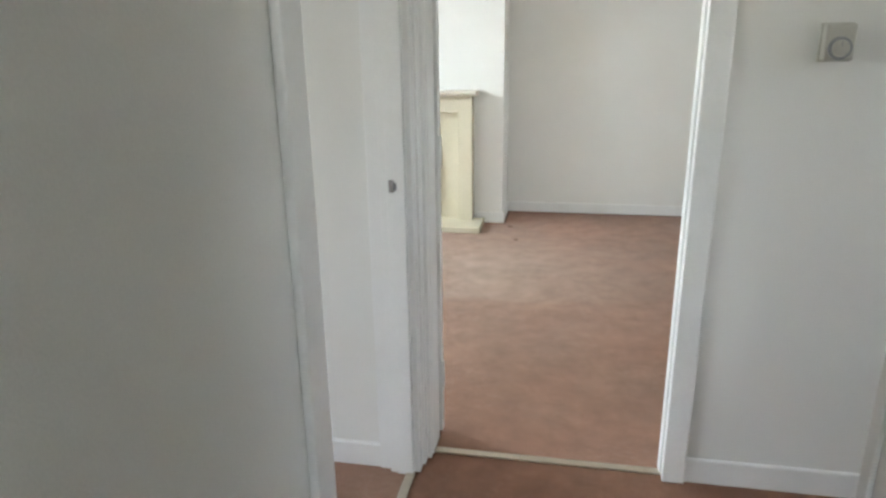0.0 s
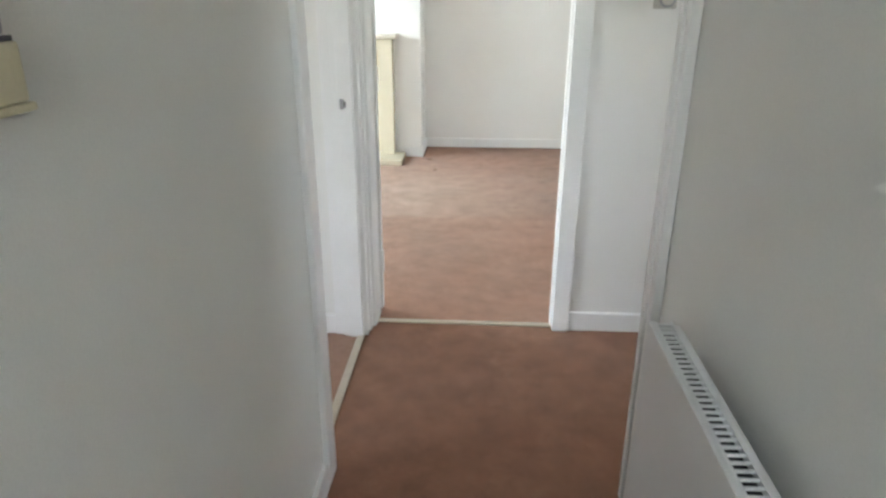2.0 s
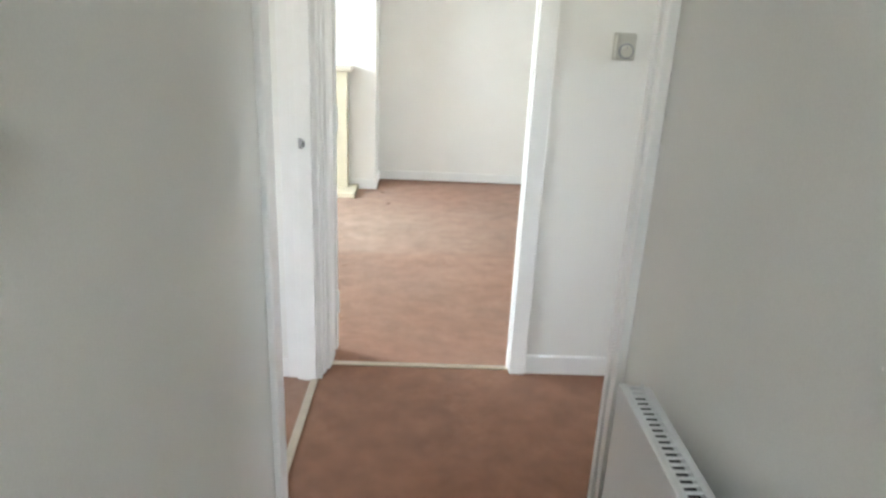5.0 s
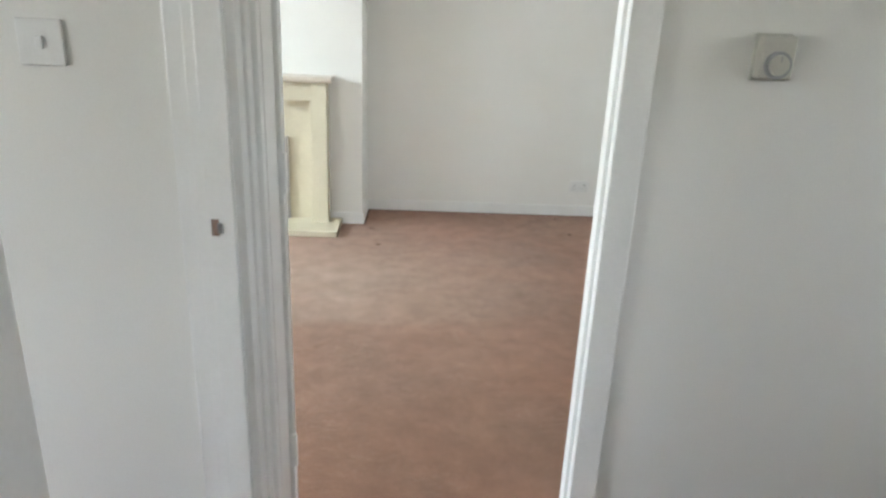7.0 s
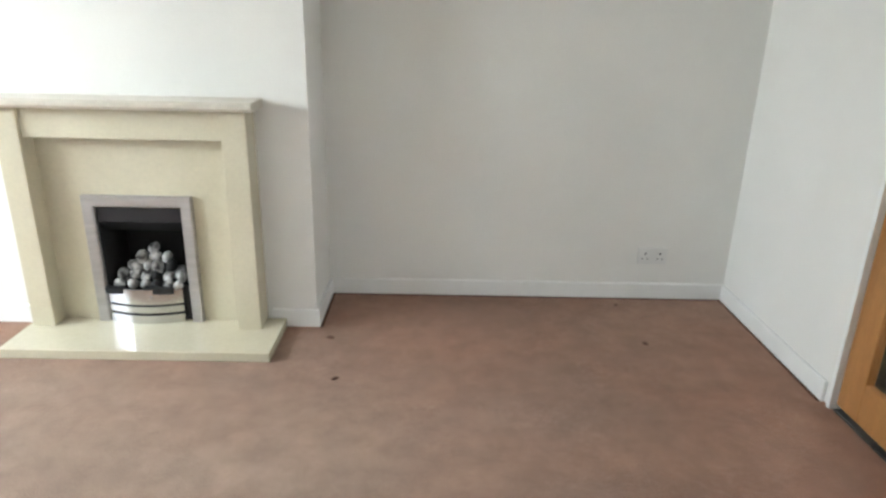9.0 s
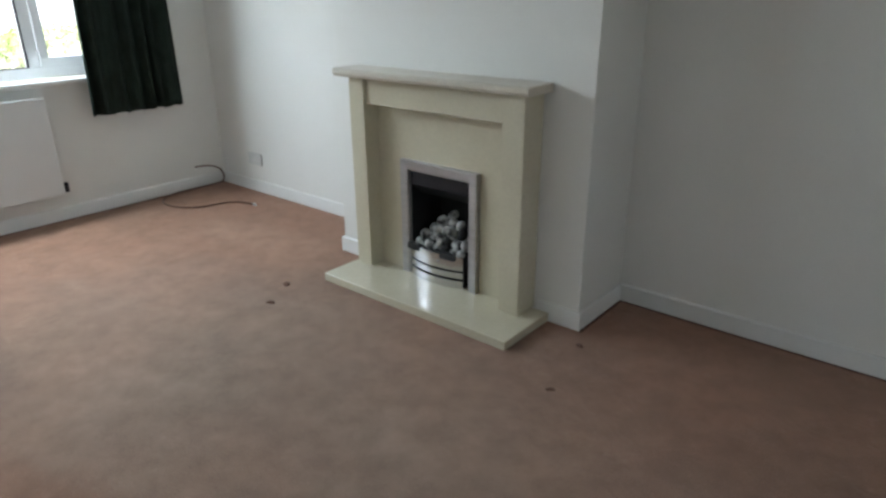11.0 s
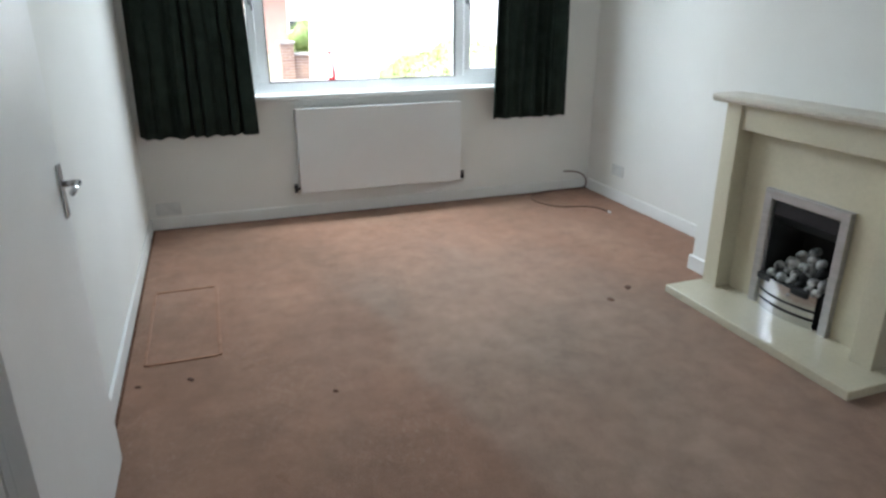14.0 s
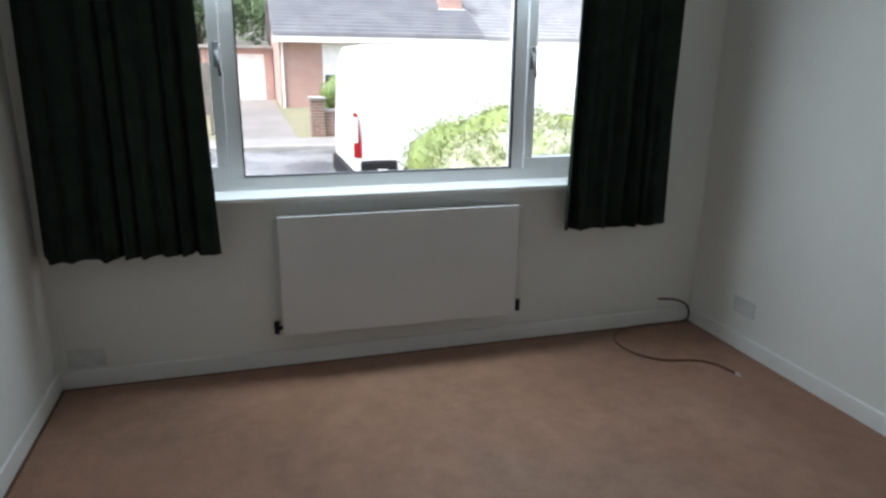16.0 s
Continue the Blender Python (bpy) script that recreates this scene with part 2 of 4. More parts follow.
pale_shelf = material("pale_stone_shelf", (0.62, 0.57, 0.49), 0.3, 0, (0.57, 0.52, 0.44), 5, 0.04, 0.02, 60)
fire_black = material("matt_black_firebox", (0.012, 0.012, 0.013), 0.7, 0, None, 10, 0.15, 0.2, 80)
coal_pale = material("ash_grey_coal", (0.66, 0.65, 0.63), 0.85, 0, (0.03, 0.03, 0.03), 30, 0.2, 0.5, 60, piece=0.25)
fabric = material("dark_green_curtain", (0.021, 0.032, 0.025), 0.95, 0, (0.014, 0.020, 0.016), 9, 0.2, 0.5, 500, spec=0.15)
cable_rubber = material("dark_brown_cable", (0.12, 0.05, 0.028), 0.5, 0, None, 20, 0.1)
oak = material("honey_oak", (0.43, 0.205, 0.07), 0.38, 0, (0.35, 0.155, 0.05), 2.2, 0.12, 0.12, 60, coat=0.2, stretch=(6, 6, 0.6))
unit_brown = material("brown_cabinet_board", (0.20, 0.105, 0.055), 0.45, 0, (0.16, 0.08, 0.04), 3, 0.1, 0.08, 60, stretch=(5, 5, 0.7))
worktop_dark = material("dark_worktop", (0.05, 0.045, 0.045), 0.3, 0, (0.08, 0.07, 0.07), 60, 0.2)
slate_tile = material("dark_slate_tile", (0.085, 0.085, 0.08), 0.35, 0, (0.055, 0.058, 0.055), 5, 0.1, 0.15, 50, piece=0.15)
grout = material("grey_grout", (0.30, 0.29, 0.27), 0.9, 0, None, 20, 0.1, 0.2, 200)
red_plastic = material("red_plastic", (0.45, 0.02, 0.03), 0.4, 0, None, 8, 0.05)
debris_dark = material("dark_fluff", (0.11, 0.055, 0.038), 0.95, 0, (0.17, 0.09, 0.06), 200, 0.3)
window_glass = glass_material("window_glass")
door_glass = glass_material("door_glass", (0.96, 0.97, 0.96))
asphalt = material("asphalt", (0.23, 0.235, 0.245), 0.26, 0, (0.06, 0.062, 0.068), 0.8, 0.25, 0.4, 60)
tarmac = material("brown_drive", (0.20, 0.185, 0.175), 0.7, 0, (0.15, 0.14, 0.13), 1.0, 0.2, 0.3, 60)
paving = material("pale_pavement", (0.22, 0.215, 0.21), 0.8, 0, (0.2, 0.19, 0.18), 1.2, 0.12, 0.3, 40)
concrete = material("concrete", (0.36, 0.35, 0.33), 0.85, 0, (0.28, 0.27, 0.25), 2, 0.12, 0.3, 60)
lawn = material("grass_ground", (0.15, 0.155, 0.085), 0.95, 0, (0.20, 0.18, 0.12), 1.5, 0.3, 0.8, 80)
brick_red = brick_material("red_brick", (0.43, 0.255, 0.215), (0.36, 0.205, 0.175), (0.47, 0.42, 0.39))
brick_brown = brick_material("brown_brick", (0.20, 0.125, 0.09), (0.15, 0.09, 0.07), (0.33, 0.29, 0.25))
roof_pale = material("pale_roof_tile", (0.38, 0.385, 0.40), 0.6, 0, (0.31, 0.315, 0.33), 1.2, 0.15, 0.3, 30)
roof_tile = material("grey_roof_tile", (0.25, 0.255, 0.275), 0.6, 0, (0.19, 0.195, 0.215), 1.2, 0.15, 0.3, 30)
fascia_white = material("fascia_white", (0.78, 0.78, 0.77), 0.45, 0, None, 3, 0.02)
van_white = material("van_white_paint", (0.82, 0.82, 0.82), 0.2, 0, (0.80, 0.80, 0.80), 1, 0.0, coat=0.5)
bumper_black = material("matt_black_bumper", (0.018, 0.018, 0.02), 0.8, 0, None, 8, 0.05, spec=0.15)
tyre_rubber = material("tyre_rubber", (0.02, 0.02, 0.02), 0.85, 0, None, 20, 0.15, 0.3, 80)
lamp_red = material("red_tail_lens", (0.34, 0.012, 0.018), 0.15, 0, None, 30, 0.05, coat=0.6)
dark_glass = material("dark_window", (0.05, 0.06, 0.065), 0.08, 0, None, 2, 0.0)
leaf_green = material("green_leaf", (0.085, 0.14, 0.03), 0.6, 0, (0.13, 0.19, 0.045), 1.5, 0.25)
leaf_light = material("light_leaf", (0.24, 0.295, 0.095), 0.6, 0, (0.18, 0.24, 0.075), 1.5, 0.25)
leaf_cream = material("variegated_leaf", (0.50, 0.50, 0.38), 0.6, 0, (0.20, 0.25, 0.11), 9, 0.2)
leaf_tree = material("tree_leaf", (0.13, 0.20, 0.10), 0.6, 0, (0.18, 0.25, 0.135), 0.6, 0.25)
bark = material("bark", (0.10, 0.075, 0.055), 0.9, 0, (0.07, 0.05, 0.04), 6, 0.2, 0.6, 40)
fence_grey = material("weathered_fence_wood", (0.20, 0.185, 0.165), 0.85, 0, (0.15, 0.135, 0.12), 3, 0.15, 0.4, 60, stretch=(4, 4, 0.5))


# ---- building blocks ----
def add_box(bm, x0, x1, y0, y1, z0, z1, bevel=0.0, seg=2):
    made = bmesh.ops.create_cube(bm, size=1.0, matrix=Matrix.Translation(((x0 + x1) / 2, (y0 + y1) / 2, (z0 + z1) / 2))
                                 @ Matrix.Diagonal((x1 - x0, y1 - y0, z1 - z0, 1)))["verts"]
    if bevel > 0:
        edges = list({e for v in made for e in v.link_edges})
        bmesh.ops.bevel(bm, geom=edges, offset=bevel, segments=seg, profile=0.6, affect="EDGES")
    return bm


def box(x0, x1, y0, y1, z0, z1, bevel=0.0, seg=2):
    return add_box(bmesh.new(), x0, x1, y0, y1, z0, z1, bevel, seg)


def boxes(rows, bevel=0.0):
    bm = bmesh.new()
    for r in rows:
        add_box(bm, *r, bevel)
    return bm


def add_cyl(bm, a, b, r0, r1=None, seg=16):
    a, b = Vector(a), Vector(b)
    turn = (b - a).to_track_quat("Z", "Y").to_matrix().to_4x4()
    bmesh.ops.create_cone(bm, cap_ends=True, segments=seg, radius1=r0, radius2=r0 if r1 is None else r1, depth=(b - a).length,
                          matrix=Matrix.Translation((a + b) / 2) @ turn)
    return bm


def cyl(a, b, r0, r1=None, seg=16):
    return add_cyl(bmesh.new(), a, b, r0, r1, seg)


def prism(points, axis, a, b):
    """A flat outline, pushed out along an axis from a to b. points: pairs in the other two axes, in x, y, z order."""
    bm = bmesh.new()

    def place(p, k):
        q = list(p)
        q.insert(axis, k)
        return q
    lo = [bm.verts.new(place(p, a)) for p in points]
    hi = [bm.verts.new(place(p, b)) for p in points]
    bm.faces.new(lo)
    bm.faces.new(hi[::-1])
    for i in range(len(points)):
        j = (i + 1) % len(points)
        bm.faces.new((lo[i], hi[i], hi[j], lo[j]))
    bmesh.ops.recalc_face_normals(bm, faces=bm.faces)
    return bm


def finish(name, bm, mat, smooth=False):
    bmesh.ops.recalc_face_normals(bm, faces=bm.faces)
    me = bpy.data.meshes.new(name)
    bm.to_mesh(me)
    bm.free()
    me.materials.append(mat)
    if smooth:
        me.shade_smooth()
    return new(name, me)


def thing(name, at, label, category, group="", kind=""):
    """An Empty at the base of a thing; its parts are built in world coordinates."""
    ob = new(name)
    ob.empty_display_size = 0.05
    ob.location = at
    return tagged(ob, label, category, group, kind)


def part(name, bm, mat, parent, label="", smooth=False):
    root = parent
    while root.parent:
        root = root.parent
    bmesh.ops.translate(bm, verts=bm.verts, vec=-Vector(root.location))
    ob = finish(name, bm, mat, smooth)
    ob.parent = parent
    return tagged(ob, label)


def structure(name, bm, mat, label, category, smooth=False):
    return tagged(finish(name, bm, mat, smooth), label, category, "", "structure")


def wire(name, points, radius, mat):
    """A round cable through the points, as a mesh."""
    cu = bpy.data.curves.new(name, "CURVE")
    cu.dimensions, cu.bevel_depth, cu.bevel_resolution, cu.resolution_u = "3D", radius, 3, 8
    sp = cu.splines.new("NURBS")
    sp.points.add(len(points) - 1)
    for p, q in zip(sp.points, points):
        p.co = (*q, 1)
    sp.use_endpoint_u, sp.order_u = True, 4
    tmp = bpy.data.objects.new(name, cu)
    me = bpy.data.meshes.new_from_object(tmp)
    bpy.data.objects.remove(tmp)
    me.materials.clear()
    me.materials.append(mat)
    me.shade_smooth()
    return me


# ---- the house: plan ----
XW, XE = -3.298, 1.985          # living room, window wall and kitchen wall
YS, YN = 0.115, 3.495           # living room, hall wall and fireplace wall
CH0, CH1, CHY = -1.50, -0.04, 3.105   # chimney breast
TOP = 2.42
HL, HR = 0.03, 0.905            # hall walls
DX0, DX1 = 0.036, 0.790         # living room doorway, clear width
DOOR_H = 2.03

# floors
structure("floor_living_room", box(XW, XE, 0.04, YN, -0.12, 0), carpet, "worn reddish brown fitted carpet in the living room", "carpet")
structure("floor_hall", boxes([(-0.015, HR + 0.1, -4.2, 0.04, -0.12, 0), (HR + 0.1, 3.0, -1.15, 0.04, -0.12, 0)]), carpet_shaded,
          "reddish brown fitted carpet in the narrow hall, darkened for shade", "carpet")
structure("floor_side_room", box(XW, -0.015, -4.2, -0.07, -0.12, 0), carpet, "reddish brown fitted carpet in the side room", "carpet")
structure("threshold_living_room", box(DX0 - 0.01, DX1 + 0.01, 0.022, 0.05, 0, 0.007, 0.003), metal_strip,
          "pale metal carpet threshold strip in the doorway", "threshold")
structure("threshold_side_room", box(-0.033, -0.003, -0.90, -0.1, 0, 0.007, 0.003), metal_strip,
          "pale metal carpet threshold strip at the side door", "threshold")

# walls
structure("wall_south", boxes([(-0.03, 0.0, 0.015, YS, 0, TOP), (0.826, 3.0, 0.015, YS, 0, TOP), (0.0, 0.826, 0.015, YS, DOOR_H + 0.03, TOP),
                               (XW, -0.03, -0.07, YS, 0, TOP)]), wall_paint, "plain white painted wall between hall and living room", "wall")
KN = 4.70                       # kitchen, far wall
structure("wall_north", box(-3.6, XE + 0.1, YN, 3.75, -0.3, TOP), wall_paint, "plain off-white wall behind the chimney breast", "wall")
cx, cz, cells = (CH0, -0.962, -0.562, CH1), (0, 0.60, TOP), bmesh.new()
for i in range(3):
    for j in range(2):
        if (i, j) != (1, 0):
            add_box(cells, cx[i], cx[i + 1], CHY, 3.32, cz[j], cz[j + 1])
        add_box(cells, cx[i], cx[i + 1], 3.32, YN, cz[j], cz[j + 1])
bmesh.ops.remove_doubles(cells, verts=cells.verts, dist=0.0005)
structure("chimney_breast", cells, wall_paint, "white painted chimney breast with a fireplace on it", "chimney breast")
WY0, WY1, WZ0, WZ1 = 0.42, 2.94, 0.845, 2.06
SY0, SY1 = -3.3, -1.2
structure("wall_west", boxes([(-3.58, XW, -4.4, SY0, -0.4, TOP), (-3.58, XW, SY0, SY1, -0.4, 0.9), (-3.58, XW, SY0, SY1, 2.06, TOP),
                              (-3.58, XW, SY1, WY0, -0.4, TOP), (-3.58, XW, WY0, WY1, -0.4, WZ0), (-3.58, XW, WY0, WY1, WZ1, TOP),
                              (-3.58, XW, WY1, YN, -0.4, TOP)]), wall_paint, "white painted outer wall under and beside the window", "wall")
OY0, OY1 = 1.70, 2.50
structure("wall_east", boxes([(XE, XE + 0.1, YS, OY0, 0, TOP), (XE, XE + 0.1, OY1, YN, 0, TOP), (XE, XE + 0.1, OY0, OY1, 2.05, TOP)]),
          wall_paint, "white painted wall with the glazed kitchen door", "wall")
LY0, LY1 = -0.905, -0.106
structure("wall_hall_west", boxes([(-0.085, HL, -4.2, LY0 - 0.03, 0, TOP), (-0.085, -0.012, LY0 - 0.03, -0.07, DOOR_H + 0.03, TOP)]), wall_paint,
          "grey-white painted hall wall beside the side door", "wall")
RY = -0.977
structure("wall_hall_east", boxes([(HR, HR + 0.1, -4.2, RY - 0.03, 0, TOP)]), wall_paint, "off-white painted hall wall above the radiator", "wall")
structure("wall_passage", box(HR + 0.1, 3.0, RY - 0.13, RY - 0.03, 0, TOP), wall_paint, "plain white wall of the side passage", "wall")
# the openings of the next three walls are unseen, added to let light in
structure("wall_hall_south", boxes([(-3.3, 0.2, -4.4, -4.2, -0.4, TOP), (0.2, 0.8, -4.4, -4.2, 1.9, TOP), (0.2, 0.8, -4.4, -4.2, -0.4, 1.45), (0.8, 1.1, -4.4, -4.2, -0.4, TOP)]),
          wall_paint, "plain white wall at the hall's end with an added unseen opening", "wall")
structure("wall_passage_end", boxes([(3.0, 3.2, -1.2, -0.95, -0.4, TOP), (3.0, 3.2, -0.95, -0.1, -0.4, 1.4), (3.0, 3.2, -0.95, -0.1, 1.9, TOP), (3.0, 3.2, -0.1, YS, -0.4, TOP)]),
          wall_paint, "plain white end wall with an added unseen opening", "wall")
structure("wall_kitchen_east", boxes([(3.4, 3.6, YS, 0.8, -0.4, TOP), (3.4, 3.6, 0.8, 2.6, -0.4, 1.05), (3.4, 3.6, 0.8, 2.6, 2.05, TOP), (3.4, 3.6, 2.6, KN, -0.4, TOP)]),
          wall_paint, "plain white kitchen wall with an added unseen opening", "wall")
structure("wall_kitchen_north", box(XE, 3.6, KN, KN + 0.2, -0.4, TOP), wall_paint, "plain white kitchen end wall", "wall")
structure("wall_kitchen_west", box(XE, XE + 0.1, 3.75, KN, -0.4, TOP), wall_paint, "plain white kitchen wall", "wall")
structure("wall_kitchen_south", box(3.0, 3.6, 0.0, YS, -0.3, TOP), wall_paint, "plain white kitchen wall", "wall")
structure("ceiling", boxes([(-3.62, 3.65, -4.45, 3.8, TOP, TOP + 0.2), (XE - 0.05, 3.65, 3.8, KN + 0.25, TOP, TOP + 0.2)]), ceiling_paint, "plain white ceiling", "ceiling")


# skirting boards with a rounded top edge
def skirting(name, x0, x1, y0, y1, label="white gloss painted skirting board", h=0.085):
    bm = box(x0, x1, y0, y1, 0, h)
    top = [e for e in bm.edges if all(v.co.z > h - 0.001 for v in e.verts)]
    bmesh.ops.bevel(bm, geom=top, offset=0.007, segments=3, profile=0.5, affect="EDGES")
    structure(name, bm, gloss_white, label, "skirting board")


T = 0.015
skirting("baseboard", XW + T, CH0 - T, YN - T, YN)
skirting("baseboard", CH1 + T, XE - T, YN - T, YN)
skirting("baseboard", CH0 - T, CH0, CHY - T, YN - T)
skirting("baseboard", CH1, CH1 + T, CHY - T, YN - T)
skirting("baseboard", CH0, -1.20, CHY - T, CHY)
skirting("baseboard", -0.24, CH1, CHY - T, CHY)
skirting("baseboard", XW, XW + T, YS, YN)
skirting("baseboard", XW + T, -0.055, YS, YS + T)
skirting("baseboard", 0.90, XE - T, YS, YS + T)
skirting("baseboard", XE - T, XE, YS, OY0 - 0.03)
skirting("baseboard", XE - T, XE, OY1 + 0.03, YN)
skirting("baseboard", 0.850, 3.0, 0.0, 0.015)
skirting("baseboard", -3.28, -0.125, -0.085, -0.07)
skirting("baseboard", HL, HL + T, -4.2, LY0 - 0.09)
skirting("baseboard", HR - T, HR, -4.2, RY - 0.0702)

# door linings, stops and architraves
structure("trim_living_door_lining", boxes([(0.0, DX0, 0.015, YS, 0, DOOR_H), (DX1, 0.826, 0.015, 0.074, 0, DOOR_H), (0.0, 0.826, 0.015, 0.074, DOOR_H, DOOR_H + 0.03),
                                            (DX1 - 0.012, DX1, 0.028, 0.07, 0, DOOR_H), (DX0, DX1 - 0.012, 0.015, 0.035, DOOR_H - 0.012, DOOR_H)], 0.002),
          gloss_white, "white gloss door lining", "door frame")
structure("trim_living_architrave_hall", boxes([(0.782, 0.850, -0.013, 0.015, 0, DOOR_H + 0.09), (0.0, 0.782, -0.013, 0.015, DOOR_H + 0.01, DOOR_H + 0.09)], 0.005),
          gloss_white, "white gloss architrave round the living room door", "architrave")
structure("trim_living_architrave_room", boxes([(-0.055, 0.026, YS, YS + 0.02, 0, DOOR_H + 0.1), (0.828, 0.90, YS, YS + 0.02, 0, DOOR_H + 0.1),
                                                (0.026, 0.828, YS, YS + 0.02, DOOR_H + 0.032, DOOR_H + 0.1)], 0.005),
          gloss_white, "white gloss architrave on the room side", "architrave")
# side door: far post in the corner, near lining with its architrave
structure("trim_side_door_post", boxes([(-0.085, -0.008, LY1, LY1 + 0.036, 0, DOOR_H), (-0.062, -0.008, LY1 - 0.006, LY1 + 0.002, 0, DOOR_H),
                                        (-0.012, 0.012, LY1 + 0.012, -0.05, 0, DOOR_H), (-0.012, 0.020, -0.05, -0.012, 0, DOOR_H), (0.0, 0.033, -0.012, 0.0149, 0, DOOR_H)], 0.003),
          gloss_white, "white gloss door post in the hall corner", "door frame")
structure("trim_side_door_architrave_inner", box(-0.125, -0.0852, -0.092, -0.07, 0, DOOR_H, 0.004), gloss_white, "white gloss architrave inside the side door", "architrave")
structure("trim_side_door_lining", boxes([(-0.085, 0.03, LY0 - 0.03, LY0, 0, DOOR_H), (-0.085, -0.012, LY0, LY1, DOOR_H, DOOR_H + 0.03)], 0.002),
          gloss_white, "white gloss lining of the side door", "door frame")
structure("trim_side_door_architrave", box(HL, HL + 0.018, LY0 - 0.085, LY0 - 0.006, 0, DOOR_H + 0.07, 0.005), gloss_white, "white gloss architrave of the side door", "architrave")
structure("trim_passage_lining", boxes([(HR - 0.03, HR + 0.104, RY - 0.03, RY, 0, TOP)], 0.004), door_paint, "white painted lining at the passage corner", "door frame")
structure("trim_passage_architrave", box(HR - 0.024, HR, RY - 0.066, RY - 0.0302, 0, TOP, 0.004), door_paint, "white painted architrave at the passage corner", "architrave")
keep = thing("strike_plate", (-0.05, LY1 - 0.006, 0.935), "small chrome latch keep on the white door post", "latch")
part("plate", boxes([(-0.054, -0.038, LY1 - 0.0075, LY1 - 0.006, 0.942, 0.978)], 0.001), chrome, keep)
part("lip", boxes([(-0.041, -0.031, LY1 - 0.012, LY1 - 0.0055, 0.948, 0.970)], 0.002), handle_grey, keep, "dark worn lip")


# ---- living room door ----
def lever_handle(parent, x, y, z, side):
    """A lever on a long back plate; side: -1 or 1, the way it stands out along y."""
    y1 = y + side * 0.007
    part("back_plate", box(x - 0.02, x + 0.02, min(y, y1), max(y, y1), z - 0.085, z + 0.065, 0.003), chrome, parent, "chrome back plate")
    bm = cyl((x, y, z + 0.01), (x, y + side * 0.05, z + 0.01), 0.009)
    add_cyl(bm, (x, y + side * 0.045, z + 0.01), (x + 0.105, y + side * 0.047, z + 0.006), 0.009, 0.0075)
    part("lever", bm, chrome, parent, "chrome lever handle", True)


door = thing("door_1", (DX0 + 0.006, YS + 0.022, 0.0), "white flush door with chrome lever handle, folded back against the wall", "door", "", "structure")
leaf = part("leaf", box(DX0 - 0.754, DX0 + 0.006, YS + 0.024, YS + 0.059, 0.012, 1.99, 0.002), door_paint, door, "plain white flush door leaf")
lever_handle(leaf, DX0 - 0.70, YS + 0.059, 0.955, 1)
part("latch_plate", box(DX0 - 0.7555, DX0 - 0.7538, YS + 0.03, YS + 0.052, 0.93, 1.04, 0.0005), chrome, leaf, "small chrome latch plate")
for hz in (0.24, 1.02, 1.75):
    bm = box(DX0 - 0.002, DX0 + 0.012, YS + 0.0205, YS + 0.0235, hz - 0.05, hz + 0.05)
    add_cyl(bm, (DX0 + 0.010, YS + 0.026, hz - 0.05), (DX0 + 0.010, YS + 0.026, hz + 0.05), 0.006, seg=10)
    part("hinge", bm, gloss_white, door, "white painted butt hinge")
door.rotation_euler = (0, 0, radians(-0.6))

# ---- living room window ----
GX = -3.47
win = thing("window_1", (GX, 1.68, WZ0), "white plastic framed window in three lights over a white sill", "window", "", "structure")
FY = (WY0, 0.963, 2.40, WY1)
part("window_frame", boxes([(GX - 0.035, GX + 0.035, WY0, WY1, WZ0 + 0.02, WZ0 + 0.085), (GX - 0.035, GX + 0.035, WY0, WY1, WZ1 - 0.06, WZ1),
                            (GX - 0.035, GX + 0.035, WY0, WY0 + 0.06, WZ0 + 0.085, WZ1 - 0.06), (GX - 0.035, GX + 0.035, WY1 - 0.06, WY1, WZ0 + 0.085, WZ1 - 0.06),
                            (GX - 0.035, GX + 0.035, 0.963 - 0.03, 0.963 + 0.035, WZ0 + 0.085, WZ1 - 0.06),
                            (GX - 0.035, GX + 0.035, 2.40 - 0.035, 2.40 + 0.03, WZ0 + 0.085, WZ1 - 0.06)], 0.004), upvc, win)
part("window_sill", box(GX + 0.03, XW + 0.046, WY0 - 0.04, WY1 + 0.04, WZ0 - 0.010, WZ0 + 0.018, 0.007), gloss_white, win, "white painted window sill")
for a, b, hy in ((WY0 + 0.06, 0.933, 0.915), (2.43, WY1 - 0.06, 2.452)):
    z0, z1 = WZ0 + 0.085, WZ1 - 0.06
    sash = part("sash", boxes([(GX - 0.03, GX + 0.045, a, b, z0, z0 + 0.055), (GX - 0.03, GX + 0.045, a, b, z1 - 0.055, z1),
                               (GX - 0.03, GX + 0.045, a, a + 0.052, z0 + 0.055, z1 - 0.055), (GX - 0.03, GX + 0.045, b - 0.052, b, z0 + 0.055, z1 - 0.055)], 0.005), upvc, win)
    pane = part("pane", box(GX - 0.004, GX + 0.004, a + 0.045, b - 0.045, z0 + 0.048, z1 - 0.048), window_glass, sash)
    pane.visible_shadow = False
    bm = box(GX + 0.045, GX + 0.057, hy - 0.014, hy + 0.014, 1.44, 1.55, 0.004)
    add_box(bm, GX + 0.057, GX + 0.075, hy - 0.011, hy + 0.011, 1.50, 1.525, 0.003)
    add_cyl(bm, (GX + 0.07, hy, 1.515), (GX + 0.078, hy + 0.012, 1.40), 0.009, 0.007, 10)
    part("window_handle", bm, handle_grey, sash, "grey metal window handle", True)
pane = part("pane", box(GX - 0.004, GX + 0.004, 0.99, 2.372, WZ0 + 0.08, WZ1 - 0.055), window_glass, win)
pane.visible_shadow = False
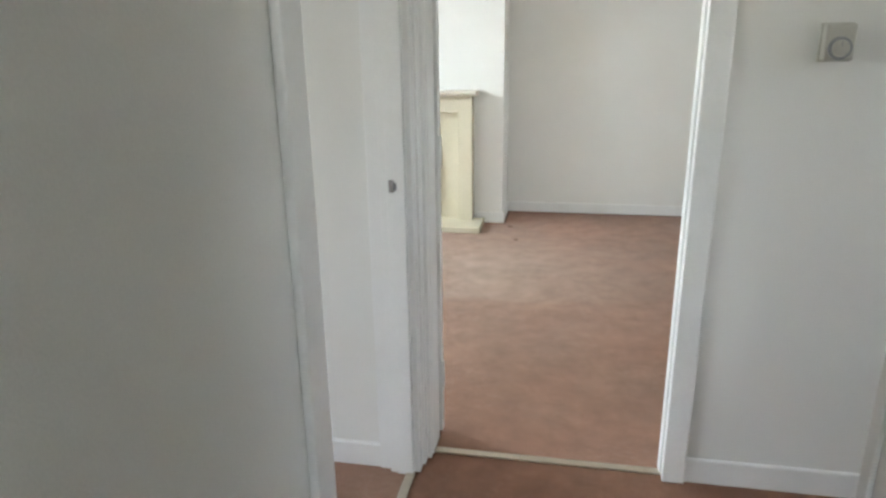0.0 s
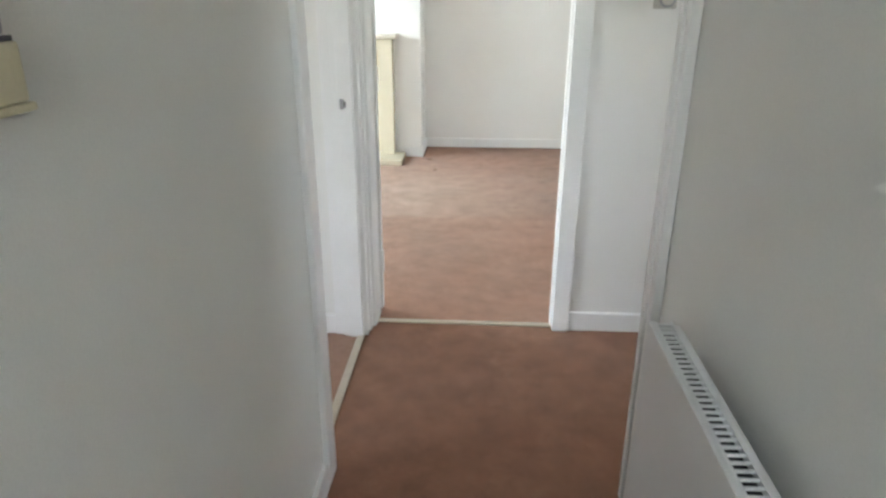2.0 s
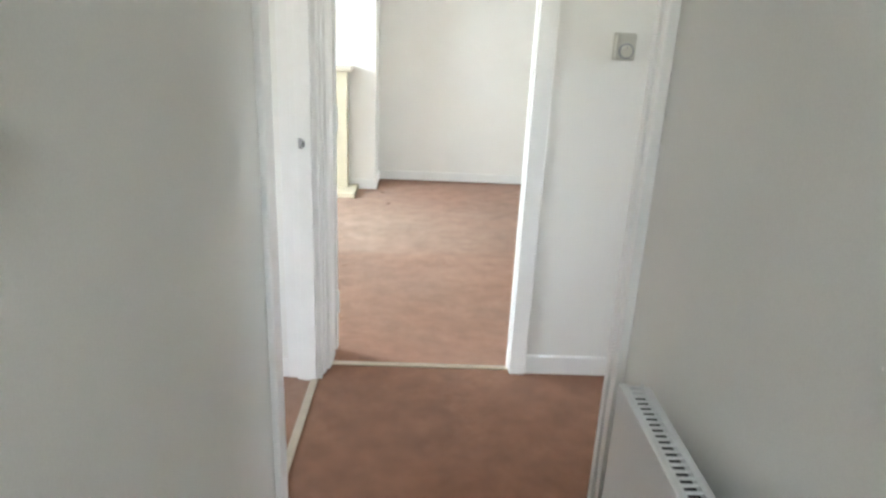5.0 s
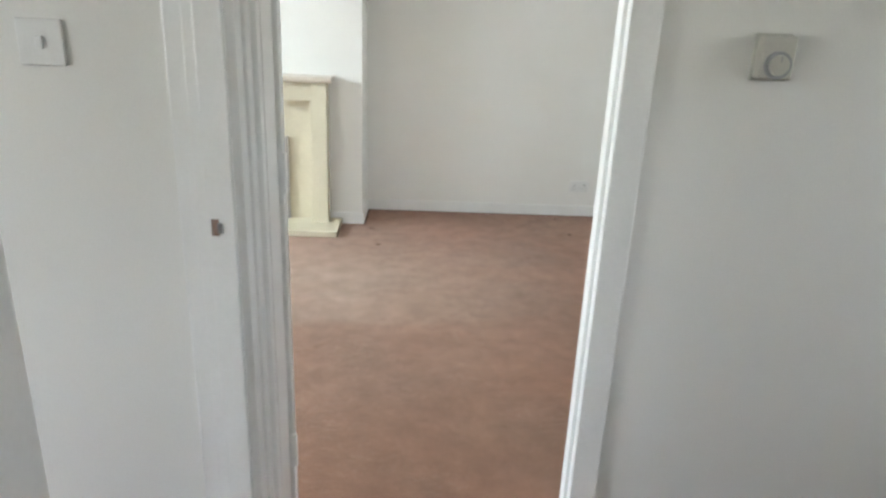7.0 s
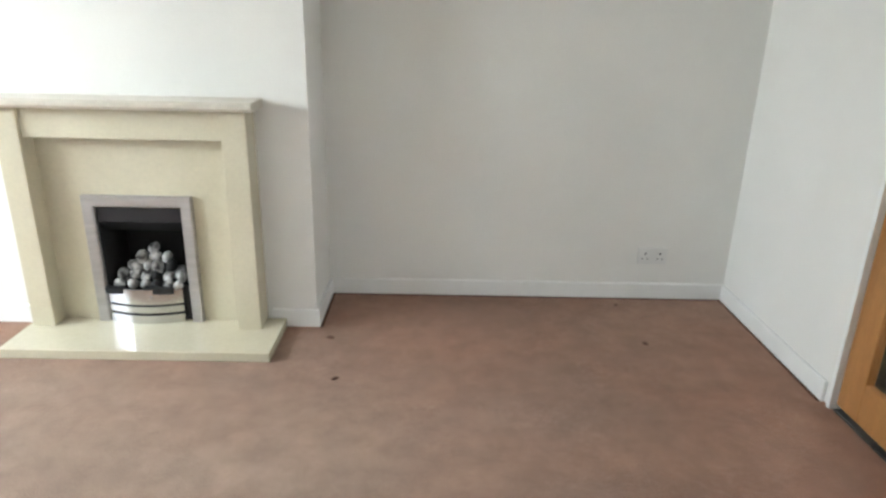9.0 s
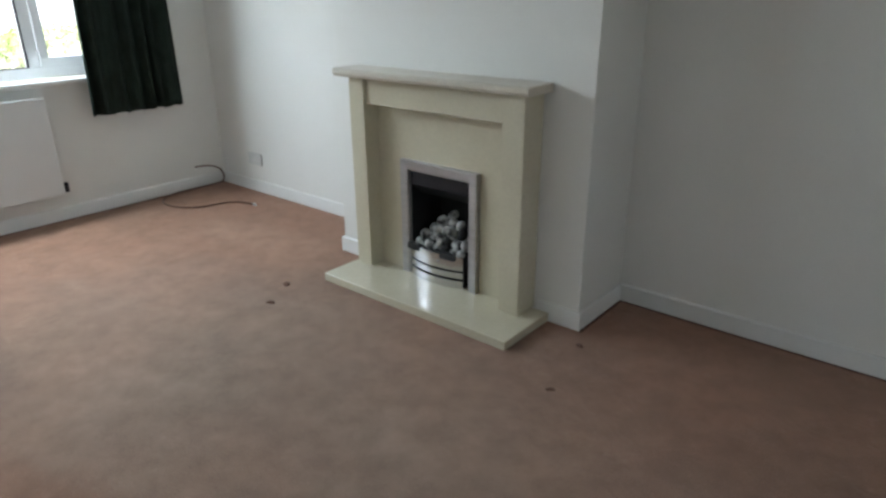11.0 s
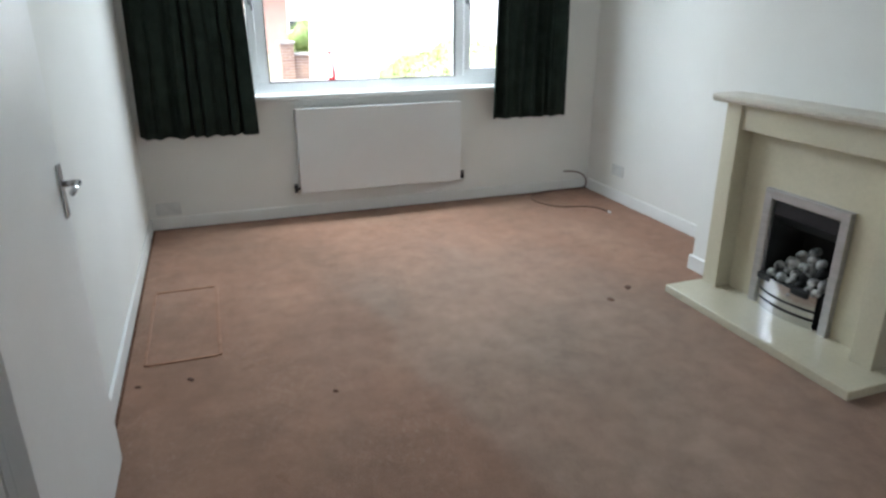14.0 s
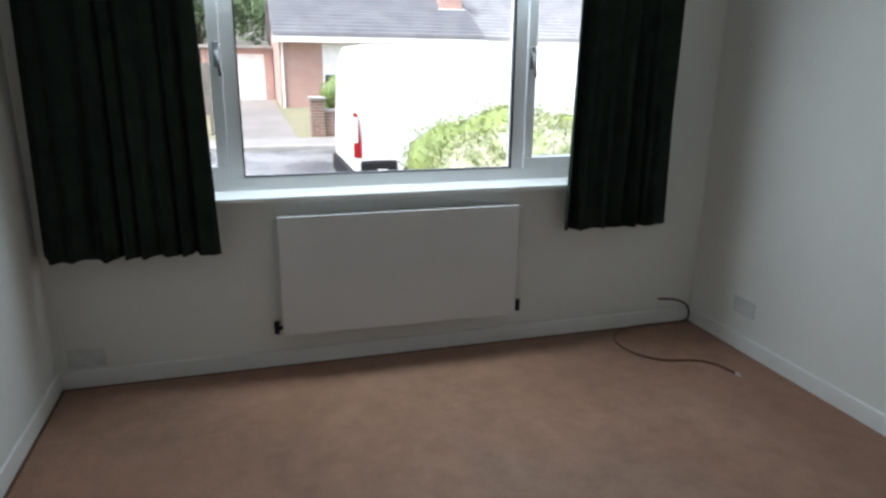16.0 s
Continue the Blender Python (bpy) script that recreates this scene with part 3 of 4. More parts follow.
part("glazing_seal", boxes([(GX + 0.006, GX + 0.0355, 0.998, 1.004, WZ0 + 0.085, WZ1 - 0.06), (GX + 0.006, GX + 0.0355, 2.359, 2.365, WZ0 + 0.085, WZ1 - 0.06),
                            (GX + 0.006, GX + 0.0355, 1.004, 2.359, WZ0 + 0.085, WZ0 + 0.09)]), dark_metal, win, "dark rubber glazing seal")


# ---- curtains ----
def curtain(y0, y1, folds, seed, flare, outer):
    rnd = random.Random(seed)
    ob = thing("curtain", (-3.192, (y0 + y1) / 2, 0.635), "very dark green gathered curtain hanging beside the window", "curtain", "curtains at the window")
    bm = bmesh.new()
    cols, rows = 150, 26
    ph = [rnd.uniform(0, 6.28) for _ in range(4)]
    grid = []
    for j in range(rows + 1):
        v = j / rows
        z = 2.17 - v * (2.17 - 0.632)
        line = []
        for i in range(cols + 1):
            u = i / cols
            w = u + 0.035 * math.sin(8 * u + ph[0]) + 0.018 * math.sin(19 * u + ph[1]) + 0.012 * v * math.sin(11 * u + ph[3])
            depth = (0.013 + 0.013 * v) * (1 + 0.5 * math.sin(13 * u + ph[2]))
            x = -3.192 + depth * (math.sin(folds * 6.283 * w + ph[2] + 0.5 * math.sin(3 * v + ph[3])) + 0.35 * math.sin(folds * 12.9 * w + ph[1] + 1.5 * v))
            near = max(0.0, 1 - abs(u - outer) / 0.07)
            x = x + (XW + 0.006 - x) * near * near * (3 - 2 * near)
            yy = y0 + (y1 - y0) * u
            yy += flare * (1 - v) * (u - 0.5) * (y1 - y0) + 0.006 * math.sin(folds * 6.283 * w + 1.0)
            zz = z + (0.006 * math.sin(folds * 6.283 * w + ph[0]) + 0.004 * math.sin(31 * u) if j == rows else 0)
            line.append(bm.verts.new((x, yy, zz)))
        grid.append(line)
    for j in range(rows):
        for i in range(cols):
            bm.faces.new((grid[j][i], grid[j][i + 1], grid[j + 1][i + 1], grid[j + 1][i]))
    cloth = part("cloth", bm, fabric, ob, "", True)
    so = cloth.modifiers.new("thickness", "SOLIDIFY")
    so.thickness = 0.004
    for k in range(9):
        yy = y0 + (y1 - y0) * (k + 0.5) / 9
        part("hook", box(-3.198, -3.186, yy - 0.004, yy + 0.004, 2.15, 2.185, 0.002), white_plastic, ob, "white curtain hook")


curtain(0.135, 0.875, 8, 3, -0.10, 0.0)
curtain(2.575, 3.235, 7, 8, -0.06, 1.0)
rail = thing("curtain_track", (-3.192, 1.68, 2.185), "plain white curtain track above the window", "curtain rail")
part("track", box(-3.204, -3.180, 0.08, 3.3, 2.18, 2.205, 0.004), white_plastic, rail)
for y in (0.3, 1.66, 3.0):
    part("bracket", box(XW, -3.185, y, y + 0.03, 2.19, 2.22), white_plastic, rail)


# ---- radiators ----
def radiator(name, length, height, base, deep, label, valve_gap, m, gap=0.03):
    """A panel radiator that stands along local x with its front to local -y, and the wall at local y = deep + gap."""
    ob = thing(name, (0, 0, base), label, "radiator")
    hl = length / 2
    part("front_panel", box(-hl, hl, 0, 0.012, base, base + height, 0.003, 3), radiator_paint, ob)
    part("rear_panel", box(-hl + 0.01, hl - 0.01, deep - 0.012, deep, base + 0.005, base + height - 0.002, 0.004), radiator_paint, ob)
    for s in (-1, 1):
        part("side_panel", box(s * hl - 0.002, s * hl + 0.002, 0.012, deep - 0.006, base + 0.03, base + height - 0.012, 0.001), radiator_paint, ob)
    bars = [(-hl, hl, 0.012, 0.016, base + height - 0.008, base + height - 0.001), (-hl, hl, deep - 0.016, deep - 0.012, base + height - 0.008, base + height - 0.001)]
    n = int(length / 0.0167)
    for i in range(n):
        x = -hl + (i + 0.5) * length / n
        bars.append((x - 0.0024, x + 0.0024, 0.016, deep - 0.016, base + height - 0.007, base + height - 0.003))
    part("top_grille", boxes(bars), radiator_paint, ob, "slotted white top grille")
    # black puts the shade between the panels into colour, so the slots look dark
    part("convector", boxes([(-hl + 0.02, hl - 0.02, 0.014, deep - 0.0135, base + 0.04, base + height - 0.018)]), black_plastic, ob, "convector fins as one block, blackened for shade")
    for s in (-1, 1):
        x = s * (hl + valve_gap)
        bm = cyl((x, 0.045, base + 0.0), (x, 0.045, base + 0.06), 0.013, 0.013)
        add_cyl(bm, (x, 0.045, base + 0.02), (s * hl, 0.045, base + 0.03), 0.009)
        v = part("valve", bm, dark_metal, ob, "dull metal radiator valve", True)
        part("pipe", cyl((x, 0.05, base + 0.008), (x, deep + gap - 0.004, base + 0.008), 0.0075), radiator_paint, v, "supply pipe painted white", True)
    for s in (-1, 1):
        part("bracket", box(s * hl * 0.7 - 0.02, s * hl * 0.7 + 0.02, deep, deep + gap, base + 0.1, base + height - 0.1), radiator_paint, ob, "wall bracket")
    ob.matrix_world = m @ Matrix.Translation((0, 0, base))
    return ob


radiator("panel_radiator", 1.2, 0.59, 0.185, 0.06, "white panel radiator under the window", 0.03, pose(-3.215, 1.73, 0, 0, 0, 90))
radiator("hall_radiator", 1.2, 0.585, 0.15, 0.06, "white double panel radiator with a slotted top in the hall", 0.03, pose(0.797, -1.914, 0, 0, 0, -90), 0.048)

# ---- fireplace ----
fp = thing("fireplace", (-0.72, 2.95, 0.0), "cream stone fireplace surround with a steel framed gas fire", "fireplace")
part("hearth", box(-1.275, -0.175, 2.755, CHY - T - 0.001, 0.0, 0.042, 0.005, 3), cream_marble, fp, "polished cream stone hearth")
BY = 3.058
for row in ((-1.16, -0.96, BY, CHY, 0.042, 0.99), (-0.565, -0.355, BY, CHY, 0.042, 0.99), (-0.96, -0.565, BY, CHY, 0.60, 0.99)):
    part("back_panel", box(*row), cream_marble, fp, "cream stone back panel")
for a, b in ((-1.25, -1.155), (-0.362, -0.26)):
    part("leg", box(a, b, 2.968, CHY, 0.042, 0.985, 0.004), cream_marble, fp)
part("header", box(-1.155, -0.362, 2.985, CHY, 0.862, 0.985, 0.004), cream_marble, fp)
bm = prism([(2.925, 0.998), (2.935, 0.985), (CHY, 0.985), (CHY, 1.022), (2.932, 1.022), (2.925, 1.016)], 0, -1.312, -0.222)
bmesh.ops.bevel(bm, geom=list(bm.edges), offset=0.003, segments=2, profile=0.5, affect="EDGES")
part("mantel_shelf", bm, pale_shelf, fp, "pale stone mantel shelf")
def fire_frame(x0, x1, z0, z1, profile):
    """Three mitred bars. profile: pairs of inset from the outer edge and y, round the bar's section."""
    bm = bmesh.new()
    rings = []
    for k in range(4):
        ring = []
        for inset, y in profile:
            x = x0 + inset if k < 2 else x1 - inset
            ring.append(bm.verts.new((x, y, z0 if k in (0, 3) else z1 - inset)))
        rings.append(ring)
    m = len(profile)
    for a, b in zip(rings, rings[1:]):
        for k in range(m):
            bm.faces.new((a[k], b[k], b[(k + 1) % m], a[(k + 1) % m]))
    bm.faces.new(rings[0])
    bm.faces.new(rings[-1][::-1])
    return bm


fire = part("fire_frame", fire_frame(-0.993, -0.534, 0.0425, 0.615, [(0, BY), (0, 3.034), (0.004, 3.029), (0.042, 3.032), (0.048, 3.038), (0.048, BY)]),
            brushed, fp, "brushed steel fire frame")
part("firebox", boxes([(-0.958, -0.94, BY, 3.30, 0.042, 0.59), (-0.58, -0.566, BY, 3.30, 0.042, 0.59), (-0.958, -0.566, 3.28, 3.30, 0.042, 0.59),
                       (-0.94, -0.58, BY, 3.28, 0.575, 0.59), (-0.94, -0.58, BY, 3.28, 0.042, 0.06)]), fire_black, fp, "matt black fire chamber")
part("hood", prism([(3.05, 0.5), (3.12, 0.44), (3.13, 0.45), (3.06, 0.562), (3.05, 0.562)], 0, -0.939, -0.581), dark_metal, fp, "dark metal canopy")


def arc_band(y_mid, bow, z0, z1, x0=-0.938, x1=-0.612, thick=0.006, n=16):
    bm = bmesh.new()
    ring = []
    for i in range(n + 1):
        u = i / n
        x, y = x0 + (x1 - x0) * u, y_mid - bow * (1 - (2 * u - 1) ** 2)
        ring.append([bm.verts.new((x, y + dy, z)) for dy, z in ((0, z0), (thick, z0), (thick, z1), (0, z1))])
    for a, b in zip(ring, ring[1:]):
        for k in range(4):
            bm.faces.new((a[k], b[k], b[(k + 1) % 4], a[(k + 1) % 4]))
    bm.faces.new(ring[0])
    bm.faces.new(ring[-1][::-1])
    return bm


fret = part("fret", arc_band(3.035, 0.035, 0.135, 0.205), chrome, fp, "polished steel bowed fret")
for z0, z1 in ((0.095, 0.125), (0.045, 0.083)):
    part("fret_band", arc_band(3.035, 0.035, z0, z1), chrome, fret)
part("fret_backing", arc_band(3.044, 0.03, 0.044, 0.20), dark_metal, fret)
for x0, x1 in ((-0.935, -0.86), (-0.77, -0.645)):
    part("fret_slot", arc_band(3.029 - 0.021, 0.006, 0.185, 0.212, x0, x1, 0.03), fire_black, fret)
rnd = random.Random(5)
k = 0
for row, (yy, zz, count, r) in enumerate(((3.05, 0.212, 6, 0.029), (3.085, 0.243, 6, 0.029), (3.115, 0.276, 4, 0.031), (3.14, 0.312, 3, 0.029), (3.165, 0.345, 1, 0.027), (3.15, 0.236, 5, 0.029))):
    for i in range(count):
        bm = bmesh.new()
        spread = 0.053 * count + 0.005
        x = -0.76 + spread * ((i + 0.5) / count - 0.5) + rnd.uniform(-0.01, 0.01)
        bmesh.ops.create_icosphere(bm, subdivisions=2, radius=r * rnd.uniform(0.82, 1.12))
        for v in bm.verts:
            v.co *= 1 + 0.28 * noise.noise(v.co * 28 + Vector((k * 3.1, 0, 0)))
            v.co.x *= 0.8
        bmesh.ops.rotate(bm, verts=bm.verts, matrix=Euler((rnd.uniform(0, 3), rnd.uniform(0, 3), 0)).to_matrix())
        bmesh.ops.translate(bm, verts=bm.verts, vec=(x, yy + rnd.uniform(-0.01, 0.01), zz))
        part("coal", bm, fire_black if k % 6 == 3 else coal_pale, fp, "", True)
        k += 1
part("coal_bed", box(-0.93, -0.59, 3.06, 3.25, 0.06, 0.21, 0.02), fire_black, fp, "dark burner bed")
part("control_knob", cyl((-0.74, 3.004, 0.165), (-0.74, 2.994, 0.165), 0.008), chrome, fp)


# ---- sockets, switch, thermostat, wall box ----
def socket(x0, x1, z0, z1, wall_y, label, cat, face, gang=2):
    """A wall plate on a wall that faces -y (face -1) or on one that faces +x (face 'x')."""
    if face == "x":
        ob = thing("wall_socket", (wall_y, (x0 + x1) / 2, (z0 + z1) / 2), label, cat)
        part("plate", box(wall_y, wall_y + 0.011, x0, x1, z0, z1, 0.003), plate_grey, ob)
        for g in range(gang):
            c = x0 + (x1 - x0) * (g + 0.5) / gang
            for a, b, u, v in ((-0.004, 0.004, 0.05, 0.062), (-0.016, -0.009, 0.03, 0.035), (0.009, 0.016, 0.03, 0.035)):
                part("pin_hole", box(wall_y + 0.0108, wall_y + 0.0115, c + a, c + b, z0 + u, z0 + v), black_plastic, ob)
        return ob
    ob = thing("wall_socket", ((x0 + x1) / 2, wall_y, (z0 + z1) / 2), label, cat)
    part("plate", box(x0, x1, wall_y - 0.011, wall_y, z0, z1, 0.003), white_plastic if gang else plate_grey, ob)
    for g in range(gang):
        c = x0 + (x1 - x0) * (g + 0.5) / gang
        part("rocker", box(c - 0.02, c - 0.008, wall_y - 0.0135, wall_y - 0.0105, z1 - 0.03, z1 - 0.012, 0.001), white_plastic, ob)
        for a, b, u, v in ((-0.004, 0.004, 0.05, 0.06), (-0.016, -0.009, 0.025, 0.03), (0.009, 0.016, 0.025, 0.03)):
            part("pin_hole", box(c + a, c + b, wall_y - 0.0116, wall_y - 0.0108, z0 + u, z0 + v), black_plastic, ob)
    return ob


socket(1.52, 1.668, 0.19, 0.277, YN, "white double wall socket above the skirting", "socket", -1)
socket(-2.94, -2.79, 0.195, 0.28, YN, "pale grey blank wall plate beside the chimney breast", "wall plate", -1, 0)
socket(0.165, 0.325, 0.10, 0.185, XW, "pale grey blank wall plate low under the curtain", "wall plate", "x", 0)
sw = thing("light_switch", (-0.36, -0.07, 1.31), "white square light switch in the side room", "light switch")
part("plate", box(-0.405, -0.319, -0.079, -0.07, 1.265, 1.351, 0.003), white_plastic, sw)
part("rocker", box(-0.369, -0.355, -0.085, -0.078, 1.296, 1.32, 0.002), white_plastic, sw, "small grey-white rocker")
st = thing("thermostat", (1.098, 0.015, 1.335), "small aged grey-cream room thermostat with a round dial", "thermostat")
part("back_box", box(1.063, 1.132, -0.022, 0.015, 1.291, 1.378, 0.005, 3), grey_plastic, st)
part("base_plate", box(1.059, 1.136, 0.007, 0.0149, 1.287, 1.382, 0.002), grey_plastic, st, "thin grey wall plate")
dial = part("dial_ring", cyl((1.0975, -0.022, 1.320), (1.0975, -0.029, 1.320), 0.0285, 0.0275, 32), dull_grey, st, "round grey dial rim")
part("dial_cap", cyl((1.0975, -0.029, 1.320), (1.0975, -0.036, 1.320), 0.021, 0.019, 28), grey_plastic, dial, "pale dial cap")
part("dial_mark", box(1.0965, 1.0985, -0.0368, -0.0355, 1.326, 1.338), dull_grey, dial)
wb = thing("door_chime", (HL, -1.98, 1.245), "aged cream plastic chime box with a grey top cover", "door chime")
body = part("body", box(HL, HL + 0.025, -2.07, -1.921, 1.250, 1.302, 0.005, 3), beige_plastic, wb)
part("lip", box(HL, HL + 0.028, -2.072, -1.918, 1.242, 1.2502, 0.003), beige_plastic, body, "worn lower lip")
part("slot", box(HL, HL + 0.023, -2.06, -1.926, 1.3015, 1.3065), black_plastic, wb, "narrow dark slot")
part("upper_cover", box(HL, HL + 0.021, -2.06, -1.93, 1.3065, 1.40, 0.005), dull_grey, wb, "dull grey upper cover")

# ---- cable on the floor ----
cb = thing("aerial_cable", (-2.95, 3.1, 0.0), "dark brown aerial cable loosely coiled on the carpet", "cable")
pts = [(-3.272, 3.25, 0.16), (-3.272, 3.33, 0.158), (-3.272, 3.42, 0.135), (-3.272, 3.468, 0.085), (-3.268, 3.47, 0.025), (-3.265, 3.44, 0.006), (-3.27, 3.33, 0.006), (-3.272, 3.16, 0.006),
       (-3.265, 3.0, 0.006), (-3.15, 2.885, 0.006), (-3.0, 2.875, 0.006), (-2.86, 2.95, 0.006), (-2.81, 3.06, 0.006), (-2.80, 3.17, 0.007), (-2.72, 3.25, 0.008), (-2.60, 3.262, 0.008)]
me = wire("cord", [Vector(p) - Vector((-2.95, 3.1, 0.0)) for p in pts], 0.0055, cable_rubber)
cord = new("cord", me)
cord.parent = cb
part("plug", cyl((-2.605, 3.262, 0.008), (-2.575, 3.262, 0.008), 0.007, 0.006, 12), white_plastic, cb, "white plug end", True)


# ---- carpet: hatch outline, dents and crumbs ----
# a thin, darker strip of carpet that follows the skirting
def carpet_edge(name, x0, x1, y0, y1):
    structure(name, box(x0, x1, y0, y1, -0.001, 0.0022, 0.001, 1), carpet_dark, "dark carpet edge along the skirting", "carpet edge")


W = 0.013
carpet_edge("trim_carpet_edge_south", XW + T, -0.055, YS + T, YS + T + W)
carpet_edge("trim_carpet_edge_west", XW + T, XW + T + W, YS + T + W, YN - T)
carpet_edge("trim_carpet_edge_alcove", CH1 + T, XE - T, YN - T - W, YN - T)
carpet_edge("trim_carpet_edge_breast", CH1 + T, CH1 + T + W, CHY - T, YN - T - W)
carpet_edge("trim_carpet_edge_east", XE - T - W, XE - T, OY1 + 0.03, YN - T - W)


def carpet_ridge(rows):
    bm = bmesh.new()
    for x0, x1, y0, y1 in rows:
        add_box(bm, x0, x1, y0, y1, -0.002, 0.005, 0.0025, 2)
    return bm


hatch = thing("floor_hatch", (-1.75, 0.36, 0.0), "rectangular hatch outline raised in the worn carpet", "carpet hatch")
for row in ((-2.15, -1.36, 0.502, 0.518), (-2.15, -1.36, 0.200, 0.212), (-2.158, -2.142, 0.212, 0.50), (-1.368, -1.350, 0.212, 0.50)):
    part("seam", carpet_ridge([row]), carpet_worn, hatch)


def wrinkle(x, y, length, turn, seed):
    """A low ruck in the carpet, uneven along its length."""
    bm = bmesh.new()
    n = 14
    rows = []
    for i in range(n + 1):
        u = i / n
        w = 0.018 * math.sin(math.pi * u) * (1 + 0.4 * noise.noise(Vector((u * 5, seed, 0)))) + 0.001
        off = 0.02 * noise.noise(Vector((u * 3, seed + 9, 0)))
        rows.append([bm.verts.new(((u - 0.5) * length, off + k * w, h)) for k, h in ((-1.4, -0.001), (-0.4, 0.16 * w), (0.3, 0.2 * w), (1.4, -0.001))])
    for a, b in zip(rows, rows[1:]):
        for k in range(3):
            bm.faces.new((a[k], b[k], b[k + 1], a[k + 1]))
    bmesh.ops.transform(bm, verts=bm.verts, matrix=pose(x, y, 0.0005, 0, 0, turn))
    ob = finish("carpet_ruck", bm, carpet, True)
    tagged(ob, "low rubbed ruck in the worn carpet", "carpet ruck", "rucks in the carpet")


wrinkle(-0.14, 1.17, 0.16, 20, 1)
wrinkle(-0.05, 1.24, 0.12, 50, 2)
wrinkle(-1.24, 0.66, 0.16, -60, 3)
wrinkle(-0.48, 0.68, 0.14, 15, 4)
wrinkle(-1.30, 0.60, 0.10, -30, 5)


def crumb(x, y, r, seed):
    rnd2 = random.Random(seed)
    bm = bmesh.new()
    bmesh.ops.create_icosphere(bm, subdivisions=2, radius=1)
    for v in bm.verts:
        q = 1 + 0.5 * noise.noise(v.co * 1.7 + Vector((seed * 2.3, 0, 0)))
        v.co = Vector((v.co.x * r * q, v.co.y * r * 0.6 * q, max(v.co.z, -0.2) * 0.006))
    bmesh.ops.rotate(bm, verts=bm.verts, matrix=Matrix.Rotation(rnd2.uniform(0, 3), 3, "Z"))
    ob = finish("carpet_crumb", bm, debris_dark, True)
    ob.location = (x, y, 0.001)
    tagged(ob, "small dark crumb of fluff lying on the carpet", "debris", "crumbs on the carpet")


# the one at (-1.186, 0.39) is no crumb: it paints a carpet dent's shade
for i, (x, y, r) in enumerate(((-1.387, 2.602, 0.026), (-1.279, 2.426, 0.022), (0.036, 2.986, 0.018), (0.109, 2.638, 0.016), (-0.903, 0.93, 0.012),
                               (1.52, 1.412, 0.022), (1.435, 2.977, 0.018), (1.41, 3.388, 0.012), (-1.186, 0.39, 0.018), (-1.194, 0.191, 0.013))):
    crumb(x, y, r, i)

# ---- oak glazed door and the kitchen behind it ----
structure("trim_kitchen_door_frame", boxes([(XE - 0.012, XE + 0.1, OY0, OY0 + 0.02, 0, 2.05), (XE - 0.012, XE + 0.1, OY1 - 0.02, OY1, 0, 2.05), (XE - 0.012, XE + 0.1, OY0 + 0.02, OY1 - 0.02, 2.03, 2.05)], 0.002),
          gloss_white, "narrow white door frame round the oak door", "door frame")
od = thing("door_2", (XE + 0.03, (OY0 + OY1) / 2, 0.0), "honey oak door with four clear glass panels, closed", "door", "", "structure")
dx0, dx1, dy0, dy1 = XE + 0.012, XE + 0.047, OY0 + 0.022, OY1 - 0.022
for a, b in ((dy0, dy0 + 0.12), (dy1 - 0.12, dy1)):
    part("stile", box(dx0, dx1, a, b, 0.022, 2.026, 0.003), oak, od)
rails = [(0.022, 0.174), (0.514, 0.600), (0.942, 1.033), (1.375, 1.462), (1.81, 2.026)]
for a, b in rails:
    part("rail", box(dx0 + 0.001, dx1 - 0.001, dy0 + 0.12, dy1 - 0.12, a, b, 0.003), oak, od)
for (_, a), (b, _) in zip(rails, rails[1:]):
    part("glass_panel", box(XE + 0.027, XE + 0.033, dy0 + 0.115, dy1 - 0.115, a - 0.005, b + 0.005), door_glass, od).visible_shadow = False
structure("floor_kitchen", box(XE, 3.4, YS, KN, -0.12, -0.008), grout, "grey grouted kitchen floor", "floor")
kitchen_floor = bpy.data.objects["floor_kitchen"]
tile_mesh = None
for i in range(5):
    for j in range(15):
        x, y = XE + 0.16 + i * 0.306, YS + 0.16 + j * 0.306
        if tile_mesh is None:
            bm = box(-0.15, 0.15, -0.15, 0.15, -0.008, 0.0, 0.002, 1)
            o = finish("floor_tile", bm, slate_tile)
            tile_mesh = o.data
        else:
            o = new("floor_tile", tile_mesh)
        o.location = (x, y, 0.0)
        o.parent = kitchen_floor


def base_unit(y0, y1, x_front=2.75):
    ob = thing("base_cabinet", (x_front + 0.28, (y0 + y1) / 2, 0.0), "brown wood-effect kitchen base cabinet under a dark worktop", "cabinet", "kitchen base cabinets")
    part("body", box(x_front + 0.02, 3.36, y0, y1, 0.12, 0.86), unit_brown, ob)
    part("plinth", box(x_front + 0.07, 3.3, y0, y1, -0.008, 0.12), unit_brown, ob)
    d = part("cabinet_door", box(x_front, x_front + 0.019, y0 + 0.003, y1 - 0.003, 0.125, 0.855, 0.002), unit_brown, ob)
    part("handle", cyl((x_front - 0.025, y1 - 0.05, 0.62), (x_front - 0.025, y1 - 0.05, 0.76), 0.005), chrome, d, "steel bar handle")
    return ob


for i in range(7):
    base_unit(0.45 + 0.6 * i, 1.05 + 0.6 * i)
wt = thing("worktop", (3.05, 2.55, 0.86), "dark speckled kitchen worktop", "worktop")
part("slab", box(2.72, 3.395, 0.44, 4.68, 0.862, 0.90, 0.006), worktop_dark, wt)


